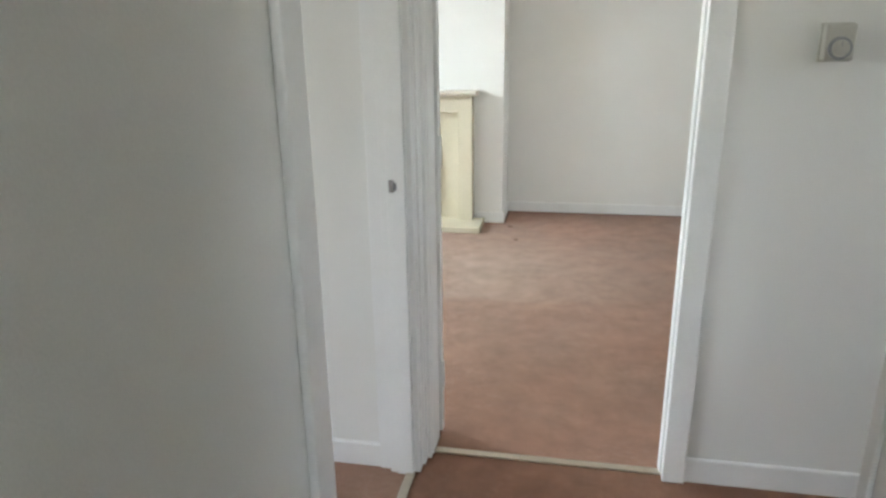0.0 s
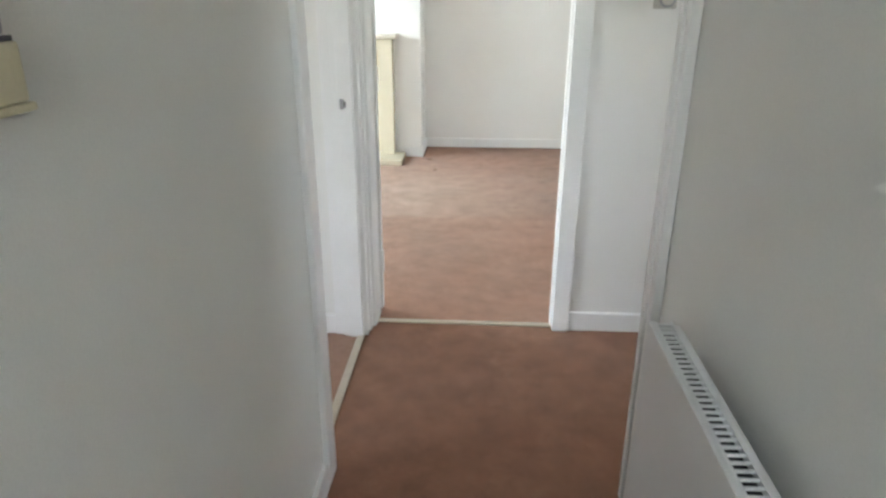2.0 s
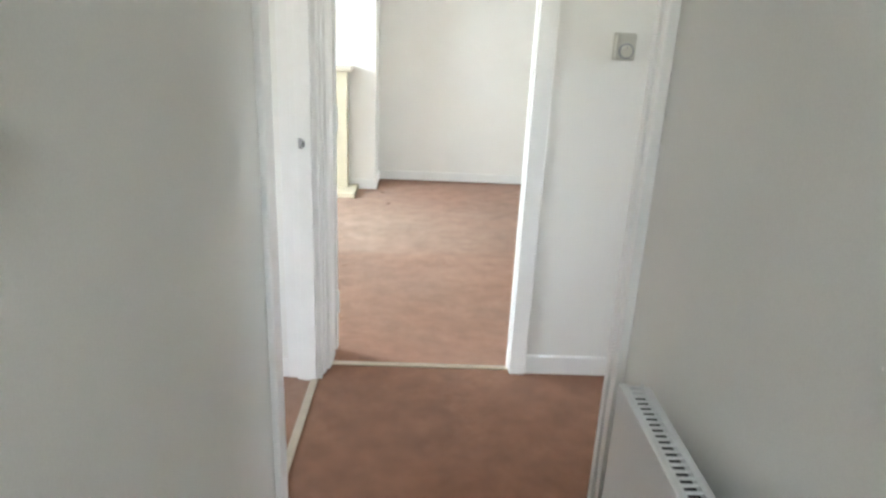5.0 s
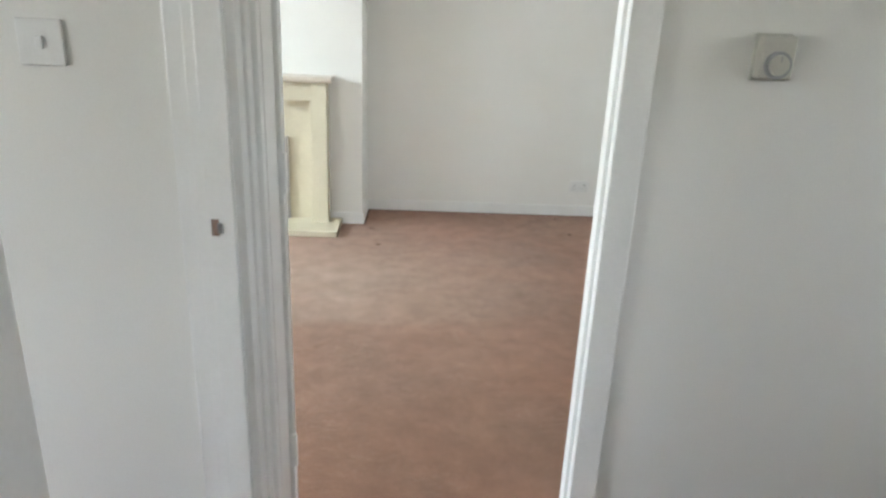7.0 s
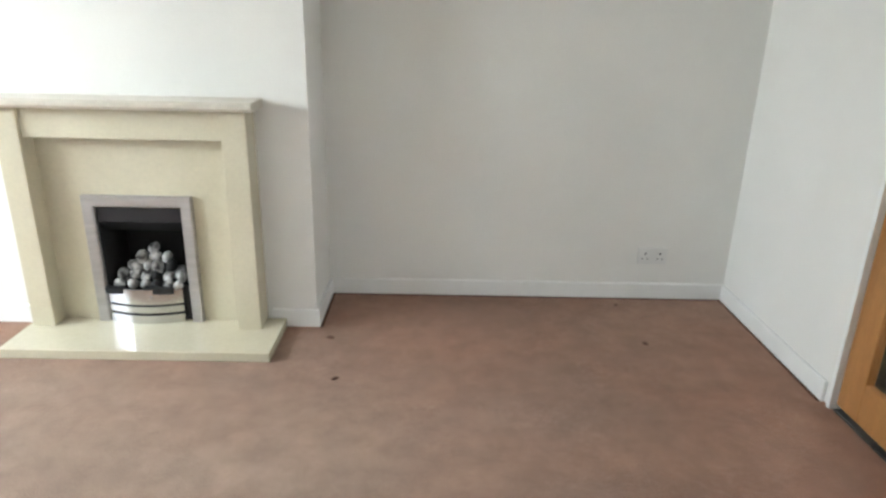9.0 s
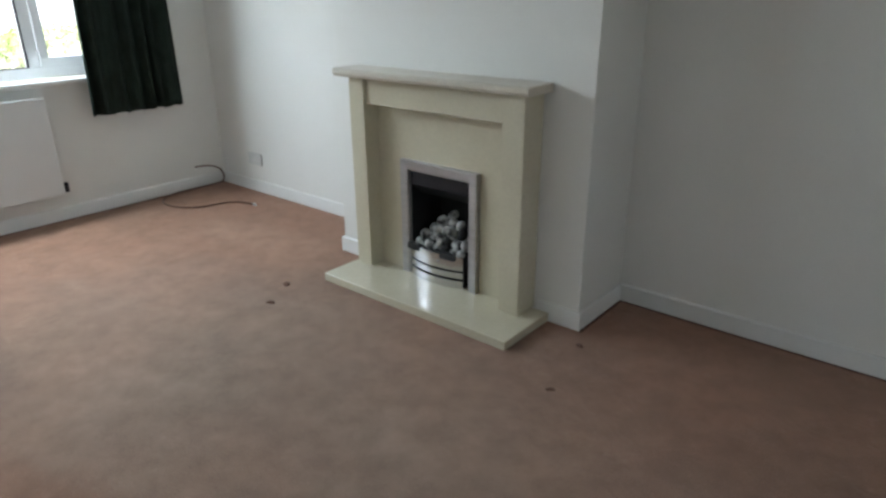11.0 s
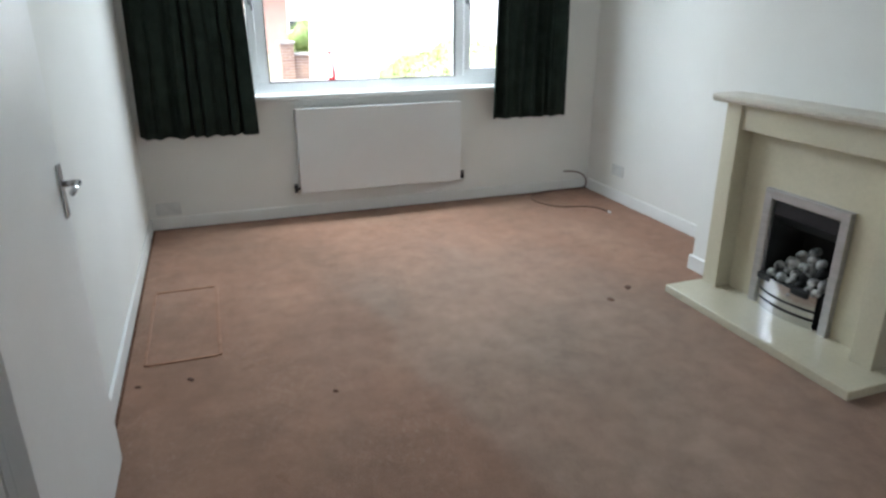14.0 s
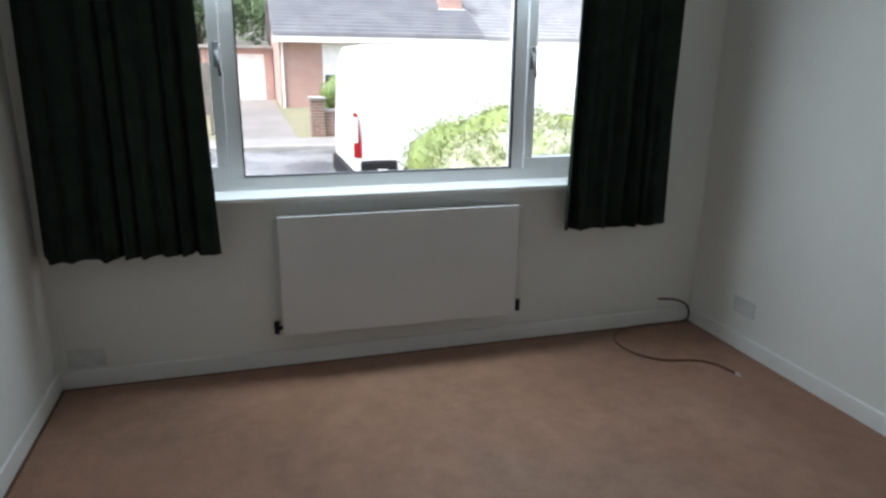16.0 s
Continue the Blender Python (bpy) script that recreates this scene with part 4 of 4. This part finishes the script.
def wall_unit(y0, y1):
    ob = thing("wall_cabinet", (3.4, (y0 + y1) / 2, 1.33), "brown wood-effect kitchen wall cabinet above the worktop", "cabinet", "kitchen wall cabinets")
    part("body", box(3.10, 3.4, y0, y1, 1.33, 2.05), unit_brown, ob)
    d = part("cabinet_door", box(3.08, 3.099, y0 + 0.003, y1 - 0.003, 1.332, 2.048, 0.002), unit_brown, ob)
    part("handle", cyl((3.055, y0 + 0.05, 1.38), (3.055, y0 + 0.05, 1.52), 0.005), chrome, d, "steel bar handle")


for y in (2.68, 3.28, 3.88):
    wall_unit(y, y + 0.6)
toaster = thing("toaster", (3.05, 3.47, 0.90), "steel two-slot toaster with dark ends on the worktop", "toaster")
part("body", box(2.97, 3.13, 3.35, 3.59, 0.912, 1.055, 0.02, 3), brushed, toaster, "brushed steel toaster body")
for y in (3.335, 3.59):
    part("end_cap", box(2.965, 3.135, y, y + 0.02, 0.91, 1.058, 0.008), black_plastic, toaster, "black plastic end")
for y in (3.41, 3.52):
    part("knob", cyl((2.97, y, 0.98), (2.955, y, 0.98), 0.014), black_plastic, toaster, "small dark knob")
for x, y in ((2.99, 3.37), (3.11, 3.37), (2.99, 3.57), (3.11, 3.57)):
    part("foot", cyl((x, y, 0.90), (x, y, 0.914), 0.01), black_plastic, toaster)
rd = thing("storage_tin", (3.06, 3.97, 0.90), "tall red kitchen tin on the worktop", "tin")
part("tin", cyl((3.06, 3.97, 0.90), (3.06, 3.97, 1.20), 0.065, 0.063, 24), red_plastic, rd, "", True)
part("lid", cyl((3.06, 3.97, 1.20), (3.06, 3.97, 1.22), 0.067, 0.062, 24), red_plastic, rd, "", True)
ks = thing("wall_socket", (3.4, 3.73, 1.15), "brushed steel kitchen wall socket above the worktop", "socket")
part("plate", box(3.39, 3.4, 3.66, 3.80, 1.11, 1.196, 0.003), brushed, ks)

# ---- outside: ground, road, kerbs ----
G = -0.38
ROAD0, ROAD1 = -15.3, -8.2
structure("ground", boxes([(-400, 400, -400, 400, G - 0.4, G - 0.12)]), lawn, "rough grass ground reaching the horizon", "ground")
structure("front_garden", box(ROAD1 + 1.6, -3.58, -60, 60, G - 0.12, G), lawn, "grass front garden before the window", "garden")
structure("pavement_near", box(ROAD1 + 0.125, ROAD1 + 1.6, -60, 60, G - 0.12, G - 0.005), paving, "pale pavement beside the road", "pavement")
structure("road", box(ROAD0, ROAD1, -90, 90, G - 0.12, G - 0.1), asphalt, "grey asphalt road", "road")
structure("pavement_far", box(ROAD0 - 1.7, ROAD0 - 0.125, -60, 60, G - 0.12, G - 0.005), paving, "pale pavement on the far side", "pavement")
structure("kerb_near", box(ROAD1, ROAD1 + 0.125, -60, 60, G - 0.12, G, 0.01), concrete, "concrete kerb", "kerb")
structure("kerb_far", box(ROAD0 - 0.125, ROAD0, -60, 60, G - 0.12, G, 0.01), concrete, "concrete kerb", "kerb")
structure("far_gardens", boxes([(-60, ROAD0 - 1.7, -60, 0.2, G - 0.12, G), (-60, ROAD0 - 1.7, 2.15, 60, G - 0.12, G)]), lawn, "grass gardens across the road", "garden")
structure("driveway", box(-60, ROAD0 - 1.7, 0.2, 2.15, G - 0.12, G - 0.002), tarmac, "grey-brown driveway up to a garage", "driveway")


# ---- parked van ----
def van(x_side, y_rear):
    ob = thing("parked_van", (x_side - 0.95, y_rear + 2.4, G - 0.1), "white panel van parked at the kerb", "van")
    g = G - 0.1
    out = [(y_rear + 0.02, g + 0.42), (y_rear, g + 0.75), (y_rear + 0.05, g + 1.92), (y_rear + 0.14, g + 2.16), (y_rear + 3.3, g + 2.18), (y_rear + 3.75, g + 2.05),
           (y_rear + 4.35, g + 1.25), (y_rear + 4.9, g + 1.08), (y_rear + 5.05, g + 0.8), (y_rear + 5.05, g + 0.35), (y_rear + 0.05, g + 0.35)]
    bm = prism(out, 0, x_side - 1.9, x_side)
    for v in bm.verts:
        if v.co.z > g + 1.0:
            v.co.x += (-0.09 if v.co.x > x_side - 0.9 else 0.09) * min(1, (v.co.z - g - 1.0))
    bmesh.ops.bevel(bm, geom=list(bm.edges), offset=0.06, segments=3, profile=0.6, affect="EDGES")
    part("body", bm, van_white, ob, "glossy white van body", False)
    bm = box(x_side - 1.92, x_side + 0.03, y_rear + 0.11, y_rear + 0.62, g + 0.26, g + 0.66, 0.05, 3)
    part("rear_bumper", bm, bumper_black, ob, "black plastic rear bumper")
    part("bumper_corner", box(x_side - 1.91, x_side + 0.02, y_rear - 0.04, y_rear + 0.14, g + 0.26, g + 0.53, 0.05, 3), bumper_black, ob, "lower grey-black bumper corner")
    part("number_plate", box(x_side + 0.029, x_side + 0.036, y_rear + 0.34, y_rear + 0.47, g + 0.39, g + 0.54, 0.002), white_plastic, ob, "pale square sticker")
    for x in (x_side - 0.04, x_side - 1.9):
        part("tail_light", prism([(y_rear + 0.02, g + 0.70), (y_rear + 0.13, g + 0.70), (y_rear + 0.125, g + 0.95), (y_rear + 0.08, g + 1.28), (y_rear + 0.03, g + 1.30)], 0, x - 0.01, x + 0.048),
             lamp_red, ob, "slim red tail light")
        part("reversing_lens", box(x + 0.04, x + 0.052, y_rear + 0.026, y_rear + 0.085, g + 0.90, g + 1.24, 0.004), white_plastic, ob, "clear upper lens")
    part("side_trim", box(x_side - 0.02, x_side + 0.015, y_rear + 1.25, y_rear + 3.5, g + 0.62, g + 0.74, 0.01), black_plastic, ob, "dark side rubbing strip")
    part("cab_window", prism([(y_rear + 3.35, g + 1.2), (y_rear + 4.25, g + 1.2), (y_rear + 3.8, g + 1.72), (y_rear + 3.35, g + 1.72)], 0, x_side - 0.075, x_side - 0.035), dark_glass, ob, "dark cab window")
    for y in (y_rear + 0.98, y_rear + 4.2):
        for x in (x_side - 0.16, x_side - 1.78):
            w = part("wheel", cyl((x - 0.1, y, g + 0.34), (x + 0.175, y, g + 0.34), 0.34, seg=32), tyre_rubber, ob, "black tyre", True)
            part("rim", cyl((x - 0.105, y, g + 0.34), (x + 0.182, y, g + 0.34), 0.2, seg=24), brushed, w, "grey steel wheel")
    for y in (y_rear + 1.7, y_rear + 2.9):
        part("door_seam", box(x_side - 0.03, x_side + 0.0015, y, y + 0.008, g + 0.76, g + 1.0), dark_metal, ob)


van(-8.95, 2.32)


# ---- bungalows across the road ----
def bungalow(x_front, y0, y1, eaves, ridge, label, windows, chimney_y, mat, tiles=None):
    ob = thing("bungalow", (x_front - 4, (y0 + y1) / 2, G), label, "house", "bungalows across the road")
    out = [(x_front, G), (x_front, eaves), (x_front - 4.2, ridge - 0.3), (x_front - 8.4, eaves), (x_front - 8.4, G)]
    w = part("wall", prism(out, 1, y0, y1), mat, ob, "red brick walls")
    for s in (1, -1):
        xa = x_front - 4.2
        bm = prism([(xa, ridge), (xa + s * 4.7, eaves - 0.05), (xa + s * 4.7, eaves + 0.05), (xa, ridge + 0.12)], 1, y0 - 0.25, y1 + 0.25)
        r = part("roof", bm, tiles or roof_tile, ob, "grey tiled roof slope")
        if s == 1:
            n = 15
            bm = bmesh.new()
            for i in range(n):
                u0 = i / n
                x, z = xa + 4.7 * u0, ridge + 0.12 - (ridge - eaves + 0.07) * u0
                dx, dz = 4.7 / n, -(ridge - eaves + 0.07) / n
                p = [(x, z + 0.002), (x + dx + 0.02, z + dz + 0.13), (x + dx + 0.02, z + dz + 0.0), (x, z - 0.03)]
                lo = [bm.verts.new((a, y0 - 0.25, b)) for a, b in p]
                hi = [bm.verts.new((a, y1 + 0.25, b)) for a, b in p]
                for k in range(4):
                    bm.faces.new((lo[k], hi[k], hi[(k + 1) % 4], lo[(k + 1) % 4]))
                bm.faces.new(lo[::-1])
                bm.faces.new(hi)
            part("tile_courses", bm, tiles or roof_tile, r, "overlapping grey tile courses")
    part("fascia", box(x_front + 0.42, x_front + 0.52, y0 - 0.25, y1 + 0.25, eaves - 0.24, eaves - 0.02), fascia_white, ob, "white fascia and gutter")
    part("soffit", box(x_front + 0.001, x_front + 0.42, y0 - 0.25, y1 + 0.25, eaves - 0.24, eaves - 0.21), fascia_white, ob, "white soffit")
    for ya, yb, za, zb in windows:
        wf = part("window", boxes([(x_front - 0.02, x_front + 0.03, ya, yb, za, za + 0.07), (x_front - 0.02, x_front + 0.03, ya, yb, zb - 0.07, zb),
                                   (x_front - 0.02, x_front + 0.03, ya, ya + 0.07, za + 0.07, zb - 0.07), (x_front - 0.02, x_front + 0.03, yb - 0.07, yb, za + 0.07, zb - 0.07),
                                   (x_front - 0.02, x_front + 0.03, (ya + yb) / 2 - 0.04, (ya + yb) / 2 + 0.04, za + 0.07, zb - 0.07), (x_front - 0.02, x_front + 0.03, ya + 0.07, yb - 0.07, zb - 0.5, zb - 0.44)]), upvc, ob, "white window frame")
        part("pane", box(x_front + 0.001, x_front + 0.006, ya + 0.05, yb - 0.05, za + 0.05, zb - 0.05), dark_glass, wf)
        part("blind", box(x_front + 0.0065, x_front + 0.009, ya + 0.07, yb - 0.07, zb - 1.2, zb - 0.08), fascia_white, wf, "pale blind behind the pane")
        part("sill", box(x_front, x_front + 0.08, ya - 0.05, yb + 0.05, za - 0.07, za - 0.001), fascia_white, wf)
    part("downpipe", cyl((x_front + 0.06, y0 + 0.12, G), (x_front + 0.06, y0 + 0.12, eaves - 0.2), 0.045, seg=10), fascia_white, ob, "white downpipe")
    if chimney_y is not None:
        c = part("chimney", box(x_front - 2.7, x_front - 1.95, chimney_y, chimney_y + 1.0, ridge - 1.6, ridge + 0.9), mat, ob, "brick chimney stack")
        part("flashing", box(x_front - 1.97, x_front - 1.85, chimney_y - 0.1, chimney_y + 1.1, ridge - 1.25, ridge - 0.95), fascia_white, c, "pale lead flashing")


bungalow(-28.0, 2.3, 10.5, 2.4, 4.7, "red brick bungalow with a grey tiled roof", [(4.0, 6.9, 0.5, 2.12), (8.2, 10.0, 0.5, 2.12)], 9.5, brick_red)
bungalow(-29.0, 11.05, 24.0, 2.4, 4.8, "second brick bungalow with a paler tiled roof", [(13.0, 15.0, 0.4, 2.0), (17.5, 20.0, 0.4, 2.0)], None, brick_red, roof_pale)

ga = thing("garage", (-36, 0.7, G), "small garage with a white up-and-over door", "garage")
part("wall", boxes([(-40, -34.0, -1.0, -0.55, G, 2.0), (-40, -34.0, 1.85, 2.25, G, 2.0), (-40, -34.0, -0.55, 1.85, 1.75, 2.0), (-40, -39.8, -0.55, 1.85, G, 1.75)]), brick_red, ga)
part("roof", box(-40.1, -33.8, -1.1, 2.35, 2.0, 2.14), concrete, ga, "flat felt roof")
part("garage_door", box(-34.1, -34.05, -0.55, 1.85, G, 1.75), fascia_white, ga, "white garage door")

lw = thing("garden_wall", (ROAD0 - 1.9, 4, G), "low brown brick garden wall with a pier", "wall")
part("wall_run", box(ROAD0 - 2.05, ROAD0 - 1.83, 2.84, 16, G, G + 0.62), brick_brown, lw)
part("coping", box(ROAD0 - 2.09, ROAD0 - 1.79, 2.84, 16, G + 0.62, G + 0.68, 0.01), concrete, lw)
part("pier", box(ROAD0 - 2.12, ROAD0 - 1.76, 2.5, 2.84, G, G + 0.92), brick_brown, lw, "brick end pier")
part("pier_cap", box(ROAD0 - 2.16, ROAD0 - 1.72, 2.46, 2.88, G + 0.92, G + 0.98, 0.01), concrete, lw)


# ---- leaves ----
def leaf_cloud(centres, count, size, seed, squash=1.0, flat=False):
    """Many small bent leaves, each two triangles pairs, scattered near the surface of overlapping clumps."""
    rs = np.random.RandomState(seed)
    cs = np.array([c[:3] for c in centres])
    rad = np.array([c[3] for c in centres])
    pick = rs.choice(len(centres), count, p=rad ** 2 / (rad ** 2).sum())
    d = rs.normal(size=(count, 3))
    d /= np.linalg.norm(d, axis=1)[:, None]
    r = rad[pick] * (1 - 0.35 * rs.rand(count) ** 2) * (1 + 0.12 * rs.normal(size=count))
    p = cs[pick] + d * r[:, None] * np.array([1, 1, squash])
    a = rs.normal(size=(count, 3))
    a /= np.linalg.norm(a, axis=1)[:, None]
    b = np.cross(a, d + 0.6 * rs.normal(size=(count, 3)))
    b /= np.linalg.norm(b, axis=1)[:, None] + 1e-6
    n = np.cross(a, b)
    s = size * (0.6 + 0.8 * rs.rand(count))[:, None]
    v = np.stack([p - a * s, p + b * s * 0.45 + n * s * 0.12, p + a * s, p - b * s * 0.45 + n * s * 0.12], 1).reshape(-1, 3)
    i = np.arange(count) * 4
    f = np.concatenate([np.stack([i, i + 1, i + 2], 1), np.stack([i, i + 2, i + 3], 1)])
    return v, f


def leaf_part(name, vf, mat, parent, label=""):
    v, f = vf
    me = bpy.data.meshes.new(name)
    root = parent
    while root.parent:
        root = root.parent
    me.from_pydata((v - np.array(root.location)).tolist(), [], f.tolist())
    me.materials.append(mat)
    ob = new(name, me)
    ob.parent = parent
    return tagged(ob, label, kind="stuff")


def bush(name, base, clumps, count, size, mats, label, category, seed, squash=1.0):
    ob = thing(name, base, label, category)
    bm = bmesh.new()
    rnd3 = random.Random(seed)
    for c in clumps[::2]:
        add_cyl(bm, (base[0] + rnd3.uniform(-.2, .2), base[1] + (c[1] - base[1]) * 0.5, base[2]), (c[0], c[1], c[2]), 0.025, 0.008, 8)
    part("branches", bm, bark, ob, "thin woody stems")
    bm = bmesh.new()
    for c in clumps:
        made = bmesh.ops.create_icosphere(bm, subdivisions=2, radius=c[3] * 0.86)["verts"]
        for v in made:
            v.co = Vector((v.co.x, v.co.y, v.co.z * squash)) * (1 + 0.25 * noise.noise(v.co * 6 + Vector(c[:3]))) + Vector(c[:3])
            v.co.z = max(v.co.z, base[2] + 0.02)
    part("inner_foliage", bm, mats[0][0], ob, "dense inner foliage", True)
    for k, (m, share) in enumerate(mats):
        leaf_part("foliage", leaf_cloud(clumps, int(count * share), size, seed + k, squash), m, ob)
    return ob


rnd = random.Random(11)
clumps = []
for i in range(26):
    u = i / 25
    y = 2.75 + 2.2 * u
    h = 0.55 + 0.40 * math.sin(math.pi * min(1, 0.22 + 0.75 * u)) + rnd.uniform(-0.06, 0.06)
    clumps.append((-5.5 + rnd.uniform(-0.35, 0.3), y + rnd.uniform(-0.1, 0.1), G + h, 0.34 + rnd.uniform(-0.05, 0.08)))
    clumps.append((-5.25 + rnd.uniform(-0.3, 0.3), y + rnd.uniform(-0.1, 0.1), G + h * 0.5, 0.38))
bush("variegated_shrub", (-5.4, 3.8, G), [(x + 0.1, y - 0.02, G + (z - G) * 0.95 + 0.13, r * 0.93) for x, y, z, r in clumps], 130000, 0.019, ((leaf_cream, 0.75), (leaf_light, 0.25)), "broad variegated green and cream shrub in the front garden", "shrub", 21)
bush("clipped_hedge", (-6.4, 3.9, G), [(x - 0.85, y + rnd.uniform(-.05, .05), z + 0.10, r) for x, y, z, r in clumps], 110000, 0.018, ((leaf_light, 0.9), (leaf_green, 0.1)), "rounded light green hedge behind the shrub", "hedge", 31)
bush("garden_shrub", (ROAD0 - 2.6, 4.0, G), [(ROAD0 - 2.6 + rnd.uniform(-.3, .3), 3.2 + rnd.uniform(-0.1, 1.4), G + 0.9 + rnd.uniform(-0.3, 0.3), 0.38) for _ in range(14)], 9000, 0.035,
     ((leaf_green, 0.6), (leaf_light, 0.4)), "green shrub over the low brick wall", "shrub", 41)


def tree(x, y, height, spread, seed):
    rnd4 = random.Random(seed)
    ob = thing("tree", (x, y, G), "broad leafy green tree behind the gardens", "tree", "trees behind the houses")
    bm = cyl((x, y, G - 0.1), (x, y, G + height * 0.45), 0.22, 0.13, 12)
    tips = []
    for i in range(9):
        a = i * 2.4 + rnd4.uniform(-.3, .3)
        z0 = G + height * rnd4.uniform(0.25, 0.45)
        tip = (x + math.cos(a) * spread * rnd4.uniform(0.4, 0.8), y + math.sin(a) * spread * rnd4.uniform(0.4, 0.8), G + height * rnd4.uniform(0.5, 0.9))
        add_cyl(bm, (x, y, z0), tip, 0.09, 0.02, 8)
        tips.append(tip)
    part("trunk", bm, bark, ob, "brown trunk with limbs")
    cl = [(t[0] + rnd4.uniform(-.6, .6), t[1] + rnd4.uniform(-.6, .6), t[2] + rnd4.uniform(-.8, .5), spread * rnd4.uniform(0.25, 0.42)) for t in tips for _ in range(3)]
    leaf_part("crown", leaf_cloud(cl, 14000, 0.13, seed), leaf_tree, ob, "dense green crown")


for i, (x, y, h, s) in enumerate(((-47, -1.8, 9.0, 3.4), (-44, 2.6, 8.5, 3.0), (-50, 5.5, 10, 3.4), (-40, -5.0, 8.0, 3.0), (-48, -8.0, 9, 3.5))):
    tree(x, y, h, s, 60 + i)

# weathered fence beside the driveway
fn = thing("garden_fence", (-21, 0.0, G), "weathered grey wooden fence beside the driveway", "fence")
for i in range(9):
    y = -3.3 + i * 0.4
    part("board", box(-24.03, -24.0, y, y + 0.385, G + 0.05, G + 1.75, 0.004), fence_grey, fn)
for y in (-3.35, -1.6, 0.28):
    part("post", box(-24.0, -23.9, y, y + 0.1, G, G + 1.85, 0.008), fence_grey, fn)
for i, (x, y) in enumerate(((-18.0, -0.15), (-18.0, 0.12))):
    gp = thing("gate_post", (x, y, G), "short pale wooden gate post at the driveway", "post", "gate posts")
    part("shaft", box(x - 0.06, x + 0.06, y - 0.06, y + 0.06, G, G + 1.05, 0.01), fence_grey, gp)
    part("cap", box(x - 0.075, x + 0.075, y - 0.075, y + 0.075, G + 1.05, G + 1.09, 0.01), fence_grey, gp)
